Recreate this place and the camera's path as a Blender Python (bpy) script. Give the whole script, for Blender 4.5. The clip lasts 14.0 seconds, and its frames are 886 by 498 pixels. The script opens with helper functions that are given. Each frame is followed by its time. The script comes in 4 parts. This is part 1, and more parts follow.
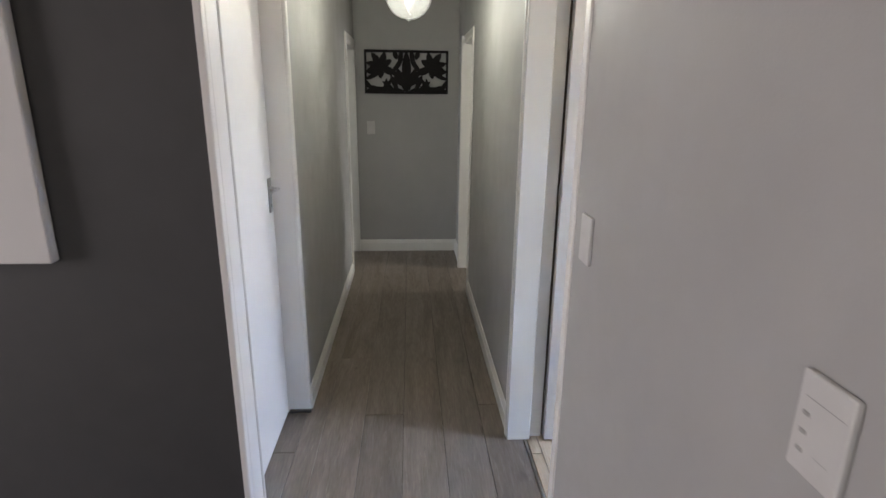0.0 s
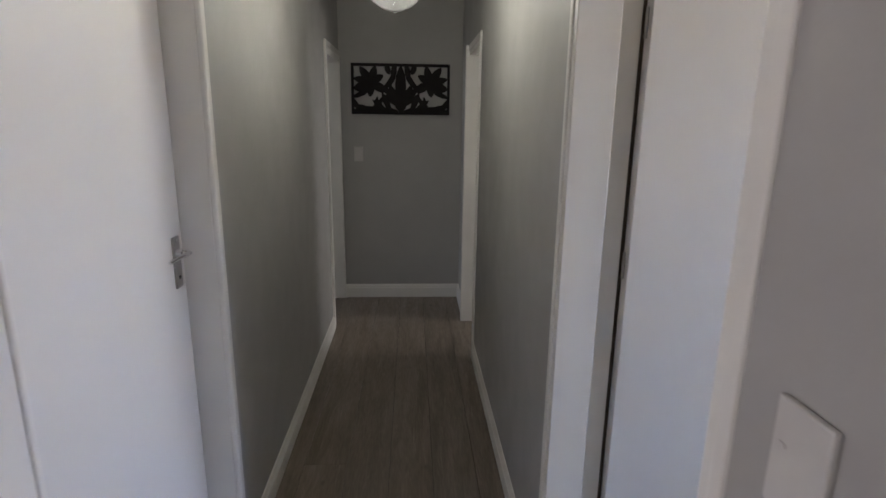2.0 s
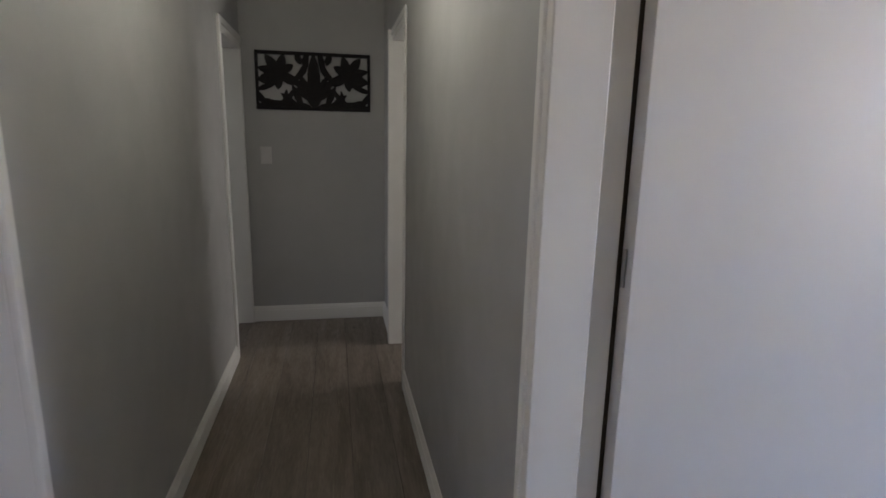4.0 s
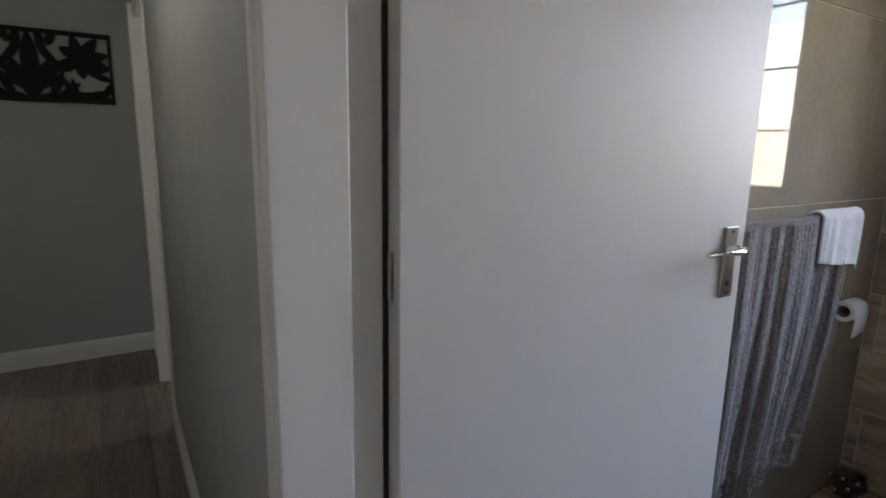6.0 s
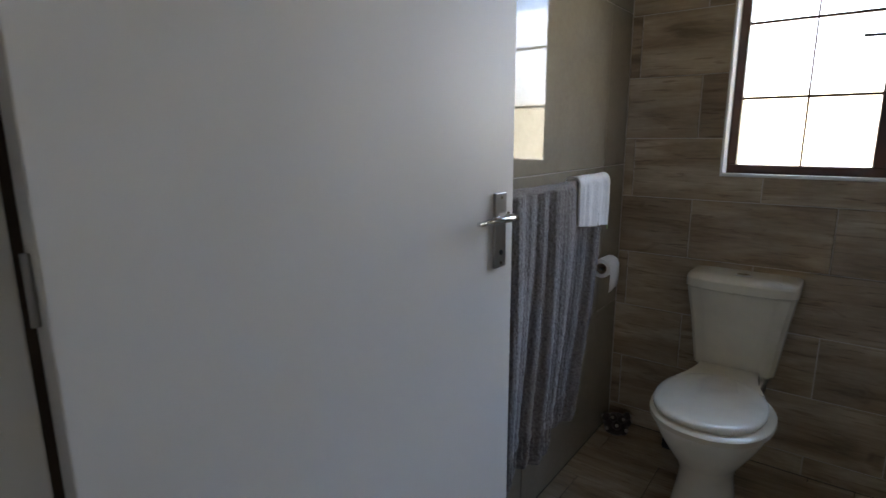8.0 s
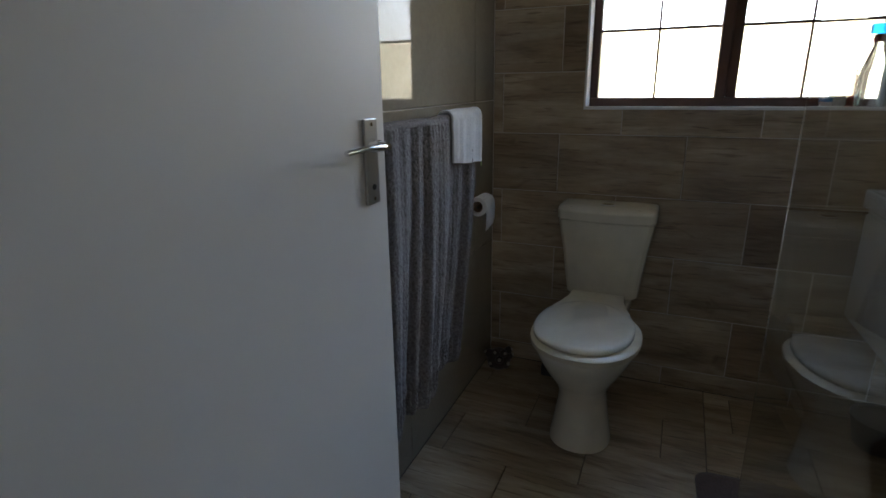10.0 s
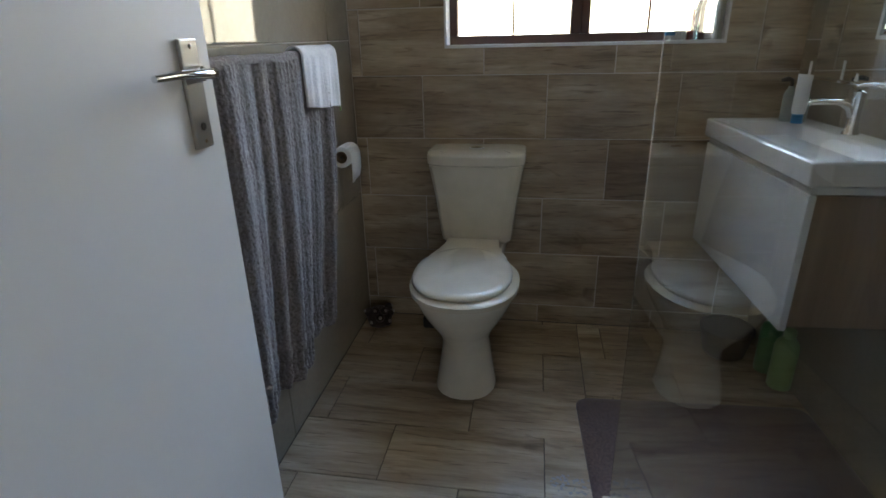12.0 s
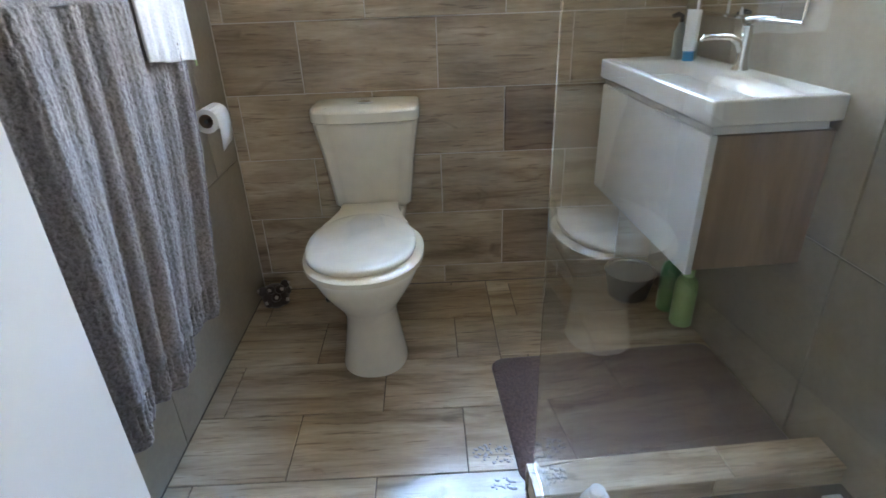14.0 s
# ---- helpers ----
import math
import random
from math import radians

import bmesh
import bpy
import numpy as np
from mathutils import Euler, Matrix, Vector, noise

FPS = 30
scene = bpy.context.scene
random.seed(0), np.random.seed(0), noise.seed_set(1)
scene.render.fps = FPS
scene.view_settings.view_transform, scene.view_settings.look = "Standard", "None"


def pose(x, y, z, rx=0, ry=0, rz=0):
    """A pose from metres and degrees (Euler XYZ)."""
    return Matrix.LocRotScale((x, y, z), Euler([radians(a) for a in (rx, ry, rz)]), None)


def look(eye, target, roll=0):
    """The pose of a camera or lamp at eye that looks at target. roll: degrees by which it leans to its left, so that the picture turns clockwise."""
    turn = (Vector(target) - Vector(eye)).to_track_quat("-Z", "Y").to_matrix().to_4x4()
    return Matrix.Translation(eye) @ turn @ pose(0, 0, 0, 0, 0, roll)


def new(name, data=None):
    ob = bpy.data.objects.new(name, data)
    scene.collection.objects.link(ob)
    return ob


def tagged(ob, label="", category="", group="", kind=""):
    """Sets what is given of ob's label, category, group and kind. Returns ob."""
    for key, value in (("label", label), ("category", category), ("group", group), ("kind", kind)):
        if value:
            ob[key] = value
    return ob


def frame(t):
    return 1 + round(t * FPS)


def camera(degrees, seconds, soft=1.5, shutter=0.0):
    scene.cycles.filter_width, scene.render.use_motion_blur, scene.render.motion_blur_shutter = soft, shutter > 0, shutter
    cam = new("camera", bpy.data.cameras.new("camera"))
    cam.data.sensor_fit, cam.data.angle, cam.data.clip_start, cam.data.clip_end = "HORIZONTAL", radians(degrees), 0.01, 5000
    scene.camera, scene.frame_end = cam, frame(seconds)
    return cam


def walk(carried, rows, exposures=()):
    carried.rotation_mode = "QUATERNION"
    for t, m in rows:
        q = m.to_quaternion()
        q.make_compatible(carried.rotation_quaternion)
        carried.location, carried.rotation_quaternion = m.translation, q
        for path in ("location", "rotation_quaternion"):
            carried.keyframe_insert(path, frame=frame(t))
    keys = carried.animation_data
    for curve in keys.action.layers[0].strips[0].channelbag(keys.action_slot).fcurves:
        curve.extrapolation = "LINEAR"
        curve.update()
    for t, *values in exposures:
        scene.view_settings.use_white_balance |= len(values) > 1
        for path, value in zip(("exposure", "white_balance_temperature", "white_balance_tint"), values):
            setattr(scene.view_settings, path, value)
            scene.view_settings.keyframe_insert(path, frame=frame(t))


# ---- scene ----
cam = camera(78.6, 14.0, shutter=0.4)
PATH = [
    (0, (0.517, 0.102, 1.552), (0.636, 2.02, 0.998), 0.7),
    (0.5, (0.529, 0.288, 1.551), (0.644, 2.215, 1.03), 0.7),
    (1, (0.536, 0.49, 1.538), (0.655, 2.422, 1.037), 0.7),
    (1.5, (0.551, 0.705, 1.54), (0.67, 2.64, 1.048), 0.8),
    (2, (0.58, 0.937, 1.531), (0.692, 2.876, 1.055), 0.8),
    (2.2, (0.58, 1.006, 1.518), (0.694, 2.947, 1.047), 0.7),
    (4.3, (0.638, 1.439, 1.385), (1.087, 3.345, 0.976), 1.1),
    (4.5, (0.691, 1.465, 1.409), (1.187, 3.356, 0.986), 1.0),
    (5, (0.694, 1.495, 1.371), (1.397, 3.325, 0.974), 1.2),
    (5.5, (0.746, 1.536, 1.361), (1.608, 3.298, 0.974), 1.0),
    (6, (0.798, 1.593, 1.345), (1.83, 3.264, 0.965), 1.0),
    (6.5, (0.857, 1.633, 1.33), (2.036, 3.203, 0.951), 0.6),
    (7, (0.908, 1.651, 1.319), (2.237, 3.096, 0.937), 0.4),
    (7.5, (0.939, 1.657, 1.304), (2.398, 2.972, 0.93), -0.4),
    (8, (0.973, 1.675, 1.298), (2.536, 2.853, 0.888), -0.3),
    (8.2, (0.985, 1.682, 1.284), (2.583, 2.812, 0.873), -0.6),
    (10.3, (1.057, 1.724, 1.244), (2.825, 2.428, 0.628), -0.8),
    (10.5, (1.059, 1.724, 1.244), (2.837, 2.384, 0.611), -0.8),
    (11, (1.079, 1.735, 1.227), (2.892, 2.264, 0.57), -1.1),
    (11.5, (1.117, 1.735, 1.201), (2.947, 2.151, 0.509), -1.2),
    (12, (1.154, 1.743, 1.185), (2.988, 2.059, 0.451), -1.4),
    (12.5, (1.19, 1.747, 1.176), (3.019, 1.968, 0.396), -1.5),
    (13, (1.247, 1.741, 1.166), (3.064, 1.886, 0.342), -1.7),
    (13.5, (1.295, 1.737, 1.158), (3.099, 1.818, 0.3), -1.9),
    (14, (1.307, 1.738, 1.158), (3.094, 1.708, 0.262), -2.1),
]
walk(cam, [(t, look(eye, target, roll)) for t, eye, target, roll in PATH],
     exposures=[(0, 1.17, 6400, 14), (1, 0.95, 6400, 15), (2.2, 0.46, 6400, 18), (4.6, 0.40, 6390, 18), (5.4, 0.18, 6390, 16), (7, -0.14, 6400, 13), (8.2, -0.54, 6400, 10),
                (10.3, -1.06, 6400, 7), (10.9, -0.86, 6400, 7), (11.5, -0.36, 6400, 7), (12.5, 0.20, 6400, 6), (13.5, 0.92, 6400, 6), (14, 1.24, 6400, 7)])

# ---- world and lights ----
world = bpy.data.worlds.new("world")
scene.world = world
world.use_nodes = True
wn = world.node_tree
sky = wn.nodes.new("ShaderNodeTexSky")
sky.sky_type = "NISHITA"
sky.sun_disc = False
sky.sun_elevation = radians(52)
sky.sun_rotation = radians(200)
wn.links.new(sky.outputs[0], wn.nodes["Background"].inputs[0])
wn.nodes["Background"].inputs[1].default_value = 0.1


def area(name, eye, target, sx, sy, watts, colour, spread=180):
    data = bpy.data.lights.new(name, "AREA")
    data.shape, data.size, data.size_y, data.energy, data.color = "RECTANGLE", sx, sy, watts, colour
    data.spread = radians(spread)
    ob = new(name, data)
    ob.matrix_world = look(eye, target)
    return ob


sun_data = bpy.data.lights.new("sun", "SUN")
sun_data.energy, sun_data.angle, sun_data.color = 3.0, radians(0.5), (1.0, 0.94, 0.85)
new("sun", sun_data).matrix_world = look((0, 0, 10), (3.2, -1.5, 5))

# daylight in the openings: sky and lit ground through the bathroom window, living room windows, end rooms
area("bathroom_sky", (3.86, 1.59, 1.86), (2.3, 1.63, 0.40), 1.25, 1.0, 31.0, (0.34, 0.57, 1.0), 108)
area("bathroom_outdoors", (3.74, 1.59, 1.52), (2.16, 1.59, 2.31), 1.15, 1.1, 26.0, (1.0, 0.86, 0.60), 150)
area("living_daylight", (-3.42, 0.35, 1.5), (0.9, 0.3, 1.0), 1.6, 1.5, 27, (1.0, 0.925, 0.93))
area("front_daylight", (-0.6, -3.42, 1.5), (0.0, 2.0, 0.6), 2.0, 1.5, 5, (1.0, 0.925, 0.935))
area("end_room_daylight", (-2.9, 5.0, 1.5), (0.5, 5.0, 0.3), 0.9, 1.2, 8, (0.85, 0.92, 1.0))
area("side_room_daylight", (3.9, 4.4, 1.5), (0.5, 4.6, 0.3), 1.2, 1.2, 7.5, (0.85, 0.92, 1.0))


# ---- materials ----
class Mat:
    def __init__(self, name, colour=(0.8, 0.8, 0.8), rough=0.5, metal=0.0):
        self.m = bpy.data.materials.new(name)
        self.m.use_nodes = True
        self.t = self.m.node_tree
        self.b = self.t.nodes["Principled BSDF"]
        self.set("Base Color", (*colour, 1))
        self.set("Roughness", rough)
        self.set("Metallic", metal)
        self.uv = None

    def set(self, key, value):
        self.b.inputs[key].default_value = value

    def node(self, kind, **values):
        n = self.t.nodes.new(kind)
        for key, value in values.items():
            n.inputs[key.replace("_", " ")].default_value = value
        return n

    def link(self, a, b):
        self.t.links.new(a, b)

    def coords(self, scale=(1, 1, 1), shift=0.0):
        c = self.t.nodes.new("ShaderNodeTexCoord")
        mp = self.t.nodes.new("ShaderNodeMapping")
        mp.inputs["Scale"].default_value = scale
        out = c.outputs["Object"]
        if shift:
            info = self.t.nodes.new("ShaderNodeObjectInfo")
            mul = self.t.nodes.new("ShaderNodeVectorMath")
            mul.operation = "MULTIPLY_ADD"
            comb = self.t.nodes.new("ShaderNodeCombineXYZ")
            for k in range(3):
                self.link(info.outputs["Random"], comb.inputs[k])
            self.link(comb.outputs[0], mul.inputs[0])
            mul.inputs[1].default_value = (shift, shift * 1.7, shift * 2.3)
            self.link(out, mul.inputs[2])
            out = mul.outputs[0]
        self.link(out, mp.inputs["Vector"])
        return mp.outputs[0]

    def noise(self, vec, scale, detail=4, rough=0.55, distortion=0.0):
        n = self.node("ShaderNodeTexNoise", Scale=scale, Detail=detail, Roughness=rough, Distortion=distortion)
        self.link(vec, n.inputs["Vector"])
        return n.outputs["Fac"]

    def ramp(self, fac, stops):
        r = self.t.nodes.new("ShaderNodeValToRGB")
        e = r.color_ramp.elements
        while len(e) < len(stops):
            e.new(0.5)
        for el, (p, c) in zip(e, stops):
            el.position = p
            el.color = (*c, 1) if isinstance(c, tuple) else (c, c, c, 1)
        self.link(fac, r.inputs["Fac"])
        return r.outputs["Color"]

    def mix(self, fac, a, b, mode="MIX"):
        n = self.t.nodes.new("ShaderNodeMix")
        n.data_type, n.blend_type = "RGBA", mode
        for sock, v in ((n.inputs["Factor"], fac), (n.inputs["A"], a), (n.inputs["B"], b)):
            if isinstance(v, (int, float)):
                sock.default_value = v
            elif isinstance(v, tuple):
                sock.default_value = (*v, 1)
            else:
                self.link(v, sock)
        return n.outputs["Result"]

    def bump(self, fac, strength=0.2, distance=0.002):
        n = self.node("ShaderNodeBump", Strength=strength, Distance=distance)
        self.link(fac, n.inputs["Height"])
        if self.b.inputs["Normal"].is_linked:
            self.link(self.b.inputs["Normal"].links[0].from_socket, n.inputs["Normal"])
        self.link(n.outputs[0], self.b.inputs["Normal"])

    def colour(self, sock):
        self.link(sock, self.b.inputs["Base Color"])

    def rough(self, sock):
        self.link(sock, self.b.inputs["Roughness"])


def paint(name, colour, rough=0.55, vary=0.06, bump=0.25, grain=180.0):
    m = Mat(name, colour, rough)
    v = m.coords()
    big = m.noise(v, 1.7, 5, 0.6)
    lo, hi = tuple(c * (1 - vary) for c in colour), tuple(min(1, c * (1 + vary)) for c in colour)
    m.colour(m.ramp(big, [(0.3, lo), (0.7, hi)]))
    m.rough(m.ramp(m.noise(v, 7, 3), [(0.3, rough - 0.07), (0.7, rough + 0.07)]))
    m.bump(m.noise(v, grain, 3), bump, 0.0012)
    m.bump(m.noise(v, 9, 2), 0.10, 0.004)
    return m.m


def plain(name, colour, rough=0.4, metal=0.0, bump=0.0, grain=60.0):
    m = Mat(name, colour, rough, metal)
    v = m.coords()
    n = m.noise(v, 12, 4)
    m.colour(m.ramp(n, [(0.25, tuple(c * 0.93 for c in colour)), (0.75, tuple(min(1, c * 1.05) for c in colour))]))
    if bump:
        m.bump(m.noise(v, grain, 3), bump, 0.001)
    return m.m


def wood_tile(name, tone=1.0):
    m = Mat(name, rough=0.3)
    v = m.coords((1.0, 6.0, 1.0), 9.0)
    w = m.coords((1.0, 1.8, 1.0), 5.0)
    info = m.t.nodes.new("ShaderNodeObjectInfo")
    bands = m.noise(v, 2.2, 6, 0.58, 0.5)
    fine = m.noise(m.coords((1.0, 9.0, 1.0), 4.0), 14, 6, 0.62, 0.2)
    cloud = m.noise(w, 3.4, 5, 0.62, 0.3)
    c = m.ramp(bands, [(0.26, (0.200, 0.152, 0.104)), (0.42, (0.372, 0.298, 0.214)), (0.58, (0.475, 0.397, 0.294)), (0.78, (0.610, 0.530, 0.410))])
    c = m.mix(0.5, c, m.ramp(fine, [(0.32, 0.74), (0.66, 1.12)]), "MULTIPLY")
    c = m.mix(0.75, c, m.ramp(cloud, [(0.28, 0.70), (0.5, 1.0), (0.75, 1.16)]), "MULTIPLY")
    streak = m.noise(m.coords((1.3, 16.0, 1.0), 11.0), 5.0, 3, 0.6, 0.4)
    c = m.mix(m.ramp(streak, [(0.58, 0.0), (0.67, 0.58)]), c, (0.170, 0.124, 0.090))
    knots = m.noise(m.coords((1.0, 1.7, 1.0), 13.0), 6.0, 2, 0.5, 0.6)
    c = m.mix(m.ramp(knots, [(0.68, 0.0), (0.78, 0.7)]), c, (0.125, 0.086, 0.062))
    c = m.mix(1.0, c, m.ramp(info.outputs["Random"], [(0.0, (0.80, 0.77, 0.75)), (0.25, (0.93, 0.91, 0.89)), (0.75, (1.02, 1.01, 0.99)), (1.0, (1.08, 1.06, 1.04))]), "MULTIPLY")
    if tone < 1:
        c = m.mix(1.0, c, (tone, tone * 0.94, tone * 0.91), "MULTIPLY")
    m.colour(c)
    m.rough(m.ramp(cloud, [(0.3, 0.14), (0.7, 0.26)]))
    m.bump(fine, 0.18, 0.0010)
    m.bump(bands, 0.12, 0.002)
    return m.m


def plank_mat(name):
    m = Mat(name, rough=0.42)
    v = m.coords((9.0, 1.0, 1.0), 8.0)
    info = m.t.nodes.new("ShaderNodeObjectInfo")
    bands = m.noise(v, 1.6, 7, 0.62, 0.6)
    fine = m.noise(v, 14, 6, 0.6, 0.2)
    c = m.ramp(bands, [(0.3, (0.150, 0.114, 0.086)), (0.5, (0.204, 0.164, 0.130)), (0.72, (0.262, 0.218, 0.178))])
    c = m.mix(0.42, c, m.ramp(fine, [(0.3, 0.60), (0.65, 1.22)]), "MULTIPLY")
    veins = m.noise(m.coords((16.0, 1.0, 1.0), 6.0), 2.6, 4, 0.6, 1.4)
    c = m.mix(m.ramp(veins, [(0.60, 0.0), (0.64, 0.45), (0.68, 0.0)]), c, (0.330, 0.285, 0.235))
    knots = m.noise(m.coords((2.2, 1.0, 1.0), 17.0), 4.6, 2, 0.5)
    c = m.mix(m.ramp(knots, [(0.72, 0.0), (0.80, 0.7)]), c, (0.062, 0.042, 0.03))
    c = m.mix(1.0, c, m.ramp(info.outputs["Random"], [(0.0, 0.84), (1.0, 1.12)]), "MULTIPLY")
    m.colour(c)
    m.rough(m.ramp(fine, [(0.3, 0.5), (0.7, 0.36)]))
    m.bump(fine, 0.22, 0.001)
    return m.m


def glossy_tile(name):
    m = Mat(name, rough=0.09)
    v = m.coords((1, 1, 1), 3.0)
    c = m.ramp(m.noise(v, 4, 6, 0.65, 0.4), [(0.3, (0.298, 0.264, 0.204)), (0.7, (0.355, 0.318, 0.250))])
    c = m.mix(0.35, c, m.ramp(m.noise(v, 60, 3), [(0.3, 0.85), (0.7, 1.08)]), "MULTIPLY")
    m.colour(c)
    m.rough(m.ramp(m.noise(v, 9, 3), [(0.3, 0.025), (0.7, 0.055)]))
    m.bump(m.noise(v, 3, 2), 0.05, 0.004)
    return m.m


def stripe_wood(name):
    m = Mat(name, rough=0.45)
    a = m.noise(m.coords((6.0, 6.0, 0.4)), 1.6, 6, 0.6, 0.3)
    b = m.noise(m.coords((40.0, 40.0, 1.2)), 3.0, 5, 0.6)
    c = m.ramp(a, [(0.3, (0.185, 0.124, 0.076)), (0.7, (0.315, 0.226, 0.146))])
    m.colour(m.mix(0.3, c, m.ramp(b, [(0.3, 0.7), (0.7, 1.15)]), "MULTIPLY"))
    m.bump(b, 0.15, 0.0008)
    return m.m


def terry(name, colour, dark):
    m = Mat(name, colour, 0.95)
    v = m.coords()
    n = m.noise(v, 150, 3, 0.7)
    b = m.noise(v, 14, 3)
    c = m.ramp(n, [(0.32, dark), (0.62, colour)])
    m.colour(m.mix(0.4, c, m.ramp(b, [(0.3, 0.75), (0.7, 1.1)]), "MULTIPLY"))
    m.bump(n, 0.8, 0.003)
    m.set("Sheen Weight", 0.25)
    return m.m


def clear_glass(name, rough=0.0, tint=(1, 1, 1), ior=1.5):
    m = Mat(name, tint, rough)
    m.set("Transmission Weight", 1.0)
    m.set("IOR", ior)
    return m.m


GREY_PAINT = paint("grey_wall_paint", (0.395, 0.385, 0.37))
DARK_PAINT = paint("charcoal_wall_paint", (0.050, 0.0490, 0.0482), 0.6, 0.08)
CEILING_PAINT = paint("ceiling_paint", (0.74, 0.73, 0.70), 0.7)
WHITE_GLOSS = paint("white_enamel", (0.74, 0.72, 0.68), 0.38, 0.03, 0.12, 90.0)
DOOR_PAINT = paint("white_door_paint", (0.72, 0.70, 0.67), 0.42, 0.03, 0.10, 70.0)
ROOM_PAINT = paint("room_paint", (0.55, 0.54, 0.52), 0.6)
GROUT = paint("grout", (0.56, 0.51, 0.44), 0.85, 0.12, 0.5)
FLOOR_GROUT = paint("floor_grout", (0.10, 0.08, 0.065), 0.9, 0.15, 0.5)
WOOD_TILE = wood_tile("wood_look_tile")
DARK_WOOD_TILE = wood_tile("dark_wood_look_tile", 0.70)
GLOSS_TILE = glossy_tile("beige_gloss_tile")
PLANK = plank_mat("laminate_plank")
SUBFLOOR = plain("underlay", (0.035, 0.028, 0.022), 0.9)
VINYL = plank_mat("laminate_sheet")
CERAMIC = plain("white_ceramic", (0.71, 0.665, 0.555), 0.10)
SEAT_PLASTIC = plain("seat_plastic", (0.71, 0.67, 0.565), 0.18)
SEAT_RING = plain("cream_seat_plastic", (0.66, 0.60, 0.46), 0.22)
BASIN_CERAMIC = plain("basin_ceramic", (0.62, 0.61, 0.57), 0.20)
CHROME = plain("chrome", (0.80, 0.80, 0.80), 0.10, 1.0)
STEEL = plain("brushed_steel", (0.40, 0.39, 0.37), 0.28, 1.0, 0.15, 300.0)
BLACK = plain("black_plastic", (0.012, 0.012, 0.012), 0.4)
VANITY_WHITE = plain("white_lacquer", (0.60, 0.595, 0.56), 0.22)
VANITY_WOOD = stripe_wood("vanity_wood")
FRAME_WOOD = plain("mahogany", (0.085, 0.034, 0.020), 0.35, 0.0, 0.3, 40.0)
carved_mat = Mat("dark_carved_wood", (0.009, 0.0065, 0.006), 0.6)
carved_mat.set("Specular IOR Level", 0.2)
carved_mat.bump(carved_mat.noise(carved_mat.coords(), 60, 4), 0.5, 0.002)
CARVED = carved_mat.m
CANVAS = paint("canvas", (0.62, 0.60, 0.58), 0.8, 0.03, 0.5, 300.0)
PLATE = plain("white_switch_plastic", (0.58, 0.565, 0.54), 0.4)
SLOT = plain("grey_mark", (0.36, 0.35, 0.33), 0.6)
TOWEL = terry("grey_terry", (0.235, 0.212, 0.205), (0.098, 0.082, 0.076))
CLOTH = terry("white_terry", (0.84, 0.85, 0.86), (0.70, 0.72, 0.75))
PAPER = paint("tissue_paper", (0.84, 0.83, 0.81), 0.9, 0.03, 0.6, 200.0)
CARD = plain("cardboard", (0.30, 0.20, 0.12), 0.8)
MAT_PILE = terry("purple_brown_pile", (0.140, 0.094, 0.084), (0.068, 0.044, 0.040))
GLASS = clear_glass("shower_glass", 0.0, (0.97, 0.99, 0.98))
PANE = clear_glass("window_glass", 0.0)
GLOBE = clear_glass("globe_glass", 0.02)
GLOBE.node_tree.nodes["Principled BSDF"].inputs["Transmission Weight"].default_value = 0.985
MIRROR = Mat("mirror_silver", (0.86, 0.88, 0.87), 0.01, 1.0).m
GREEN = plain("pale_green_plastic", (0.33, 0.50, 0.20), 0.35)
GREEN_DARK = plain("green_plastic", (0.09, 0.26, 0.10), 0.35)
BLUE = plain("blue_plastic", (0.02, 0.28, 0.62), 0.3)
BLUE_CLEAR = clear_glass("translucent_blue_plastic", 0.45, (0.03, 0.42, 0.95), 1.2)
RED = plain("red_label", (0.32, 0.03, 0.03), 0.4)
WHITE_PLASTIC = plain("white_plastic", (0.75, 0.76, 0.76), 0.3)
GREY_PLASTIC = plain("grey_plastic", (0.30, 0.34, 0.32), 0.4)
BOTTLE_CLEAR = clear_glass("clear_plastic", 0.05, (0.9, 0.96, 0.98), 1.35)
JAR_GLASS = clear_glass("jar_glass", 0.02, (0.92, 0.97, 0.94))
DARK_POT = plain("dark_brown_glaze", (0.035, 0.024, 0.020), 0.35)
SPOT = plain("pale_spot", (0.42, 0.38, 0.34), 0.5)
GRASS = plain("dry_ground", (0.16, 0.13, 0.08), 0.9)
# dark brown that puts the shade inside the door gaps into colour
GAP_SHADE = plain("door_gap_shade", (0.085, 0.062, 0.044), 0.8)
RUBBER = plain("dark_rubber", (0.05, 0.048, 0.045), 0.6)

bulb_mat = Mat("bulb_glow", (1, 0.9, 0.75), 0.3)
bulb_mat.set("Emission Color", (0.97, 0.99, 0.83, 1))
bulb_mat.set("Emission Strength", 108.0)
BULB = bulb_mat.m


# black sheet whose emission stands in for daylight beyond the bathroom window
glow = Mat("outdoor_glow", (0.0, 0.0, 0.0), 1.0)
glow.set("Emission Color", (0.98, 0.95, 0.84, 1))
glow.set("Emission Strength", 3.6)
OUTDOOR_GLOW = glow.m


# ---- mesh helpers ----
def mesh_of(name, bm, material, smooth=None):
    me = bpy.data.meshes.new(name)
    bmesh.ops.recalc_face_normals(bm, faces=bm.faces)
    bm.to_mesh(me)
    bm.free()
    me.materials.append(material)
    if smooth:
        for p in me.polygons:
            p.use_smooth = True
        me.set_sharp_from_angle(angle=radians(smooth))
    return me


def part(name, bm, material, parent, label="", smooth=None):
    ob = new(name, mesh_of(name, bm, material, smooth))
    ob.parent = parent
    if label:
        ob["label"] = label
    return ob


def thing(name, place, label, category, group="", kind="", turn=0):
    ob = new(name)
    ob.empty_display_size = 0.05
    ob.matrix_world = pose(*place, 0, 0, turn)
    return tagged(ob, label, category, group, kind)


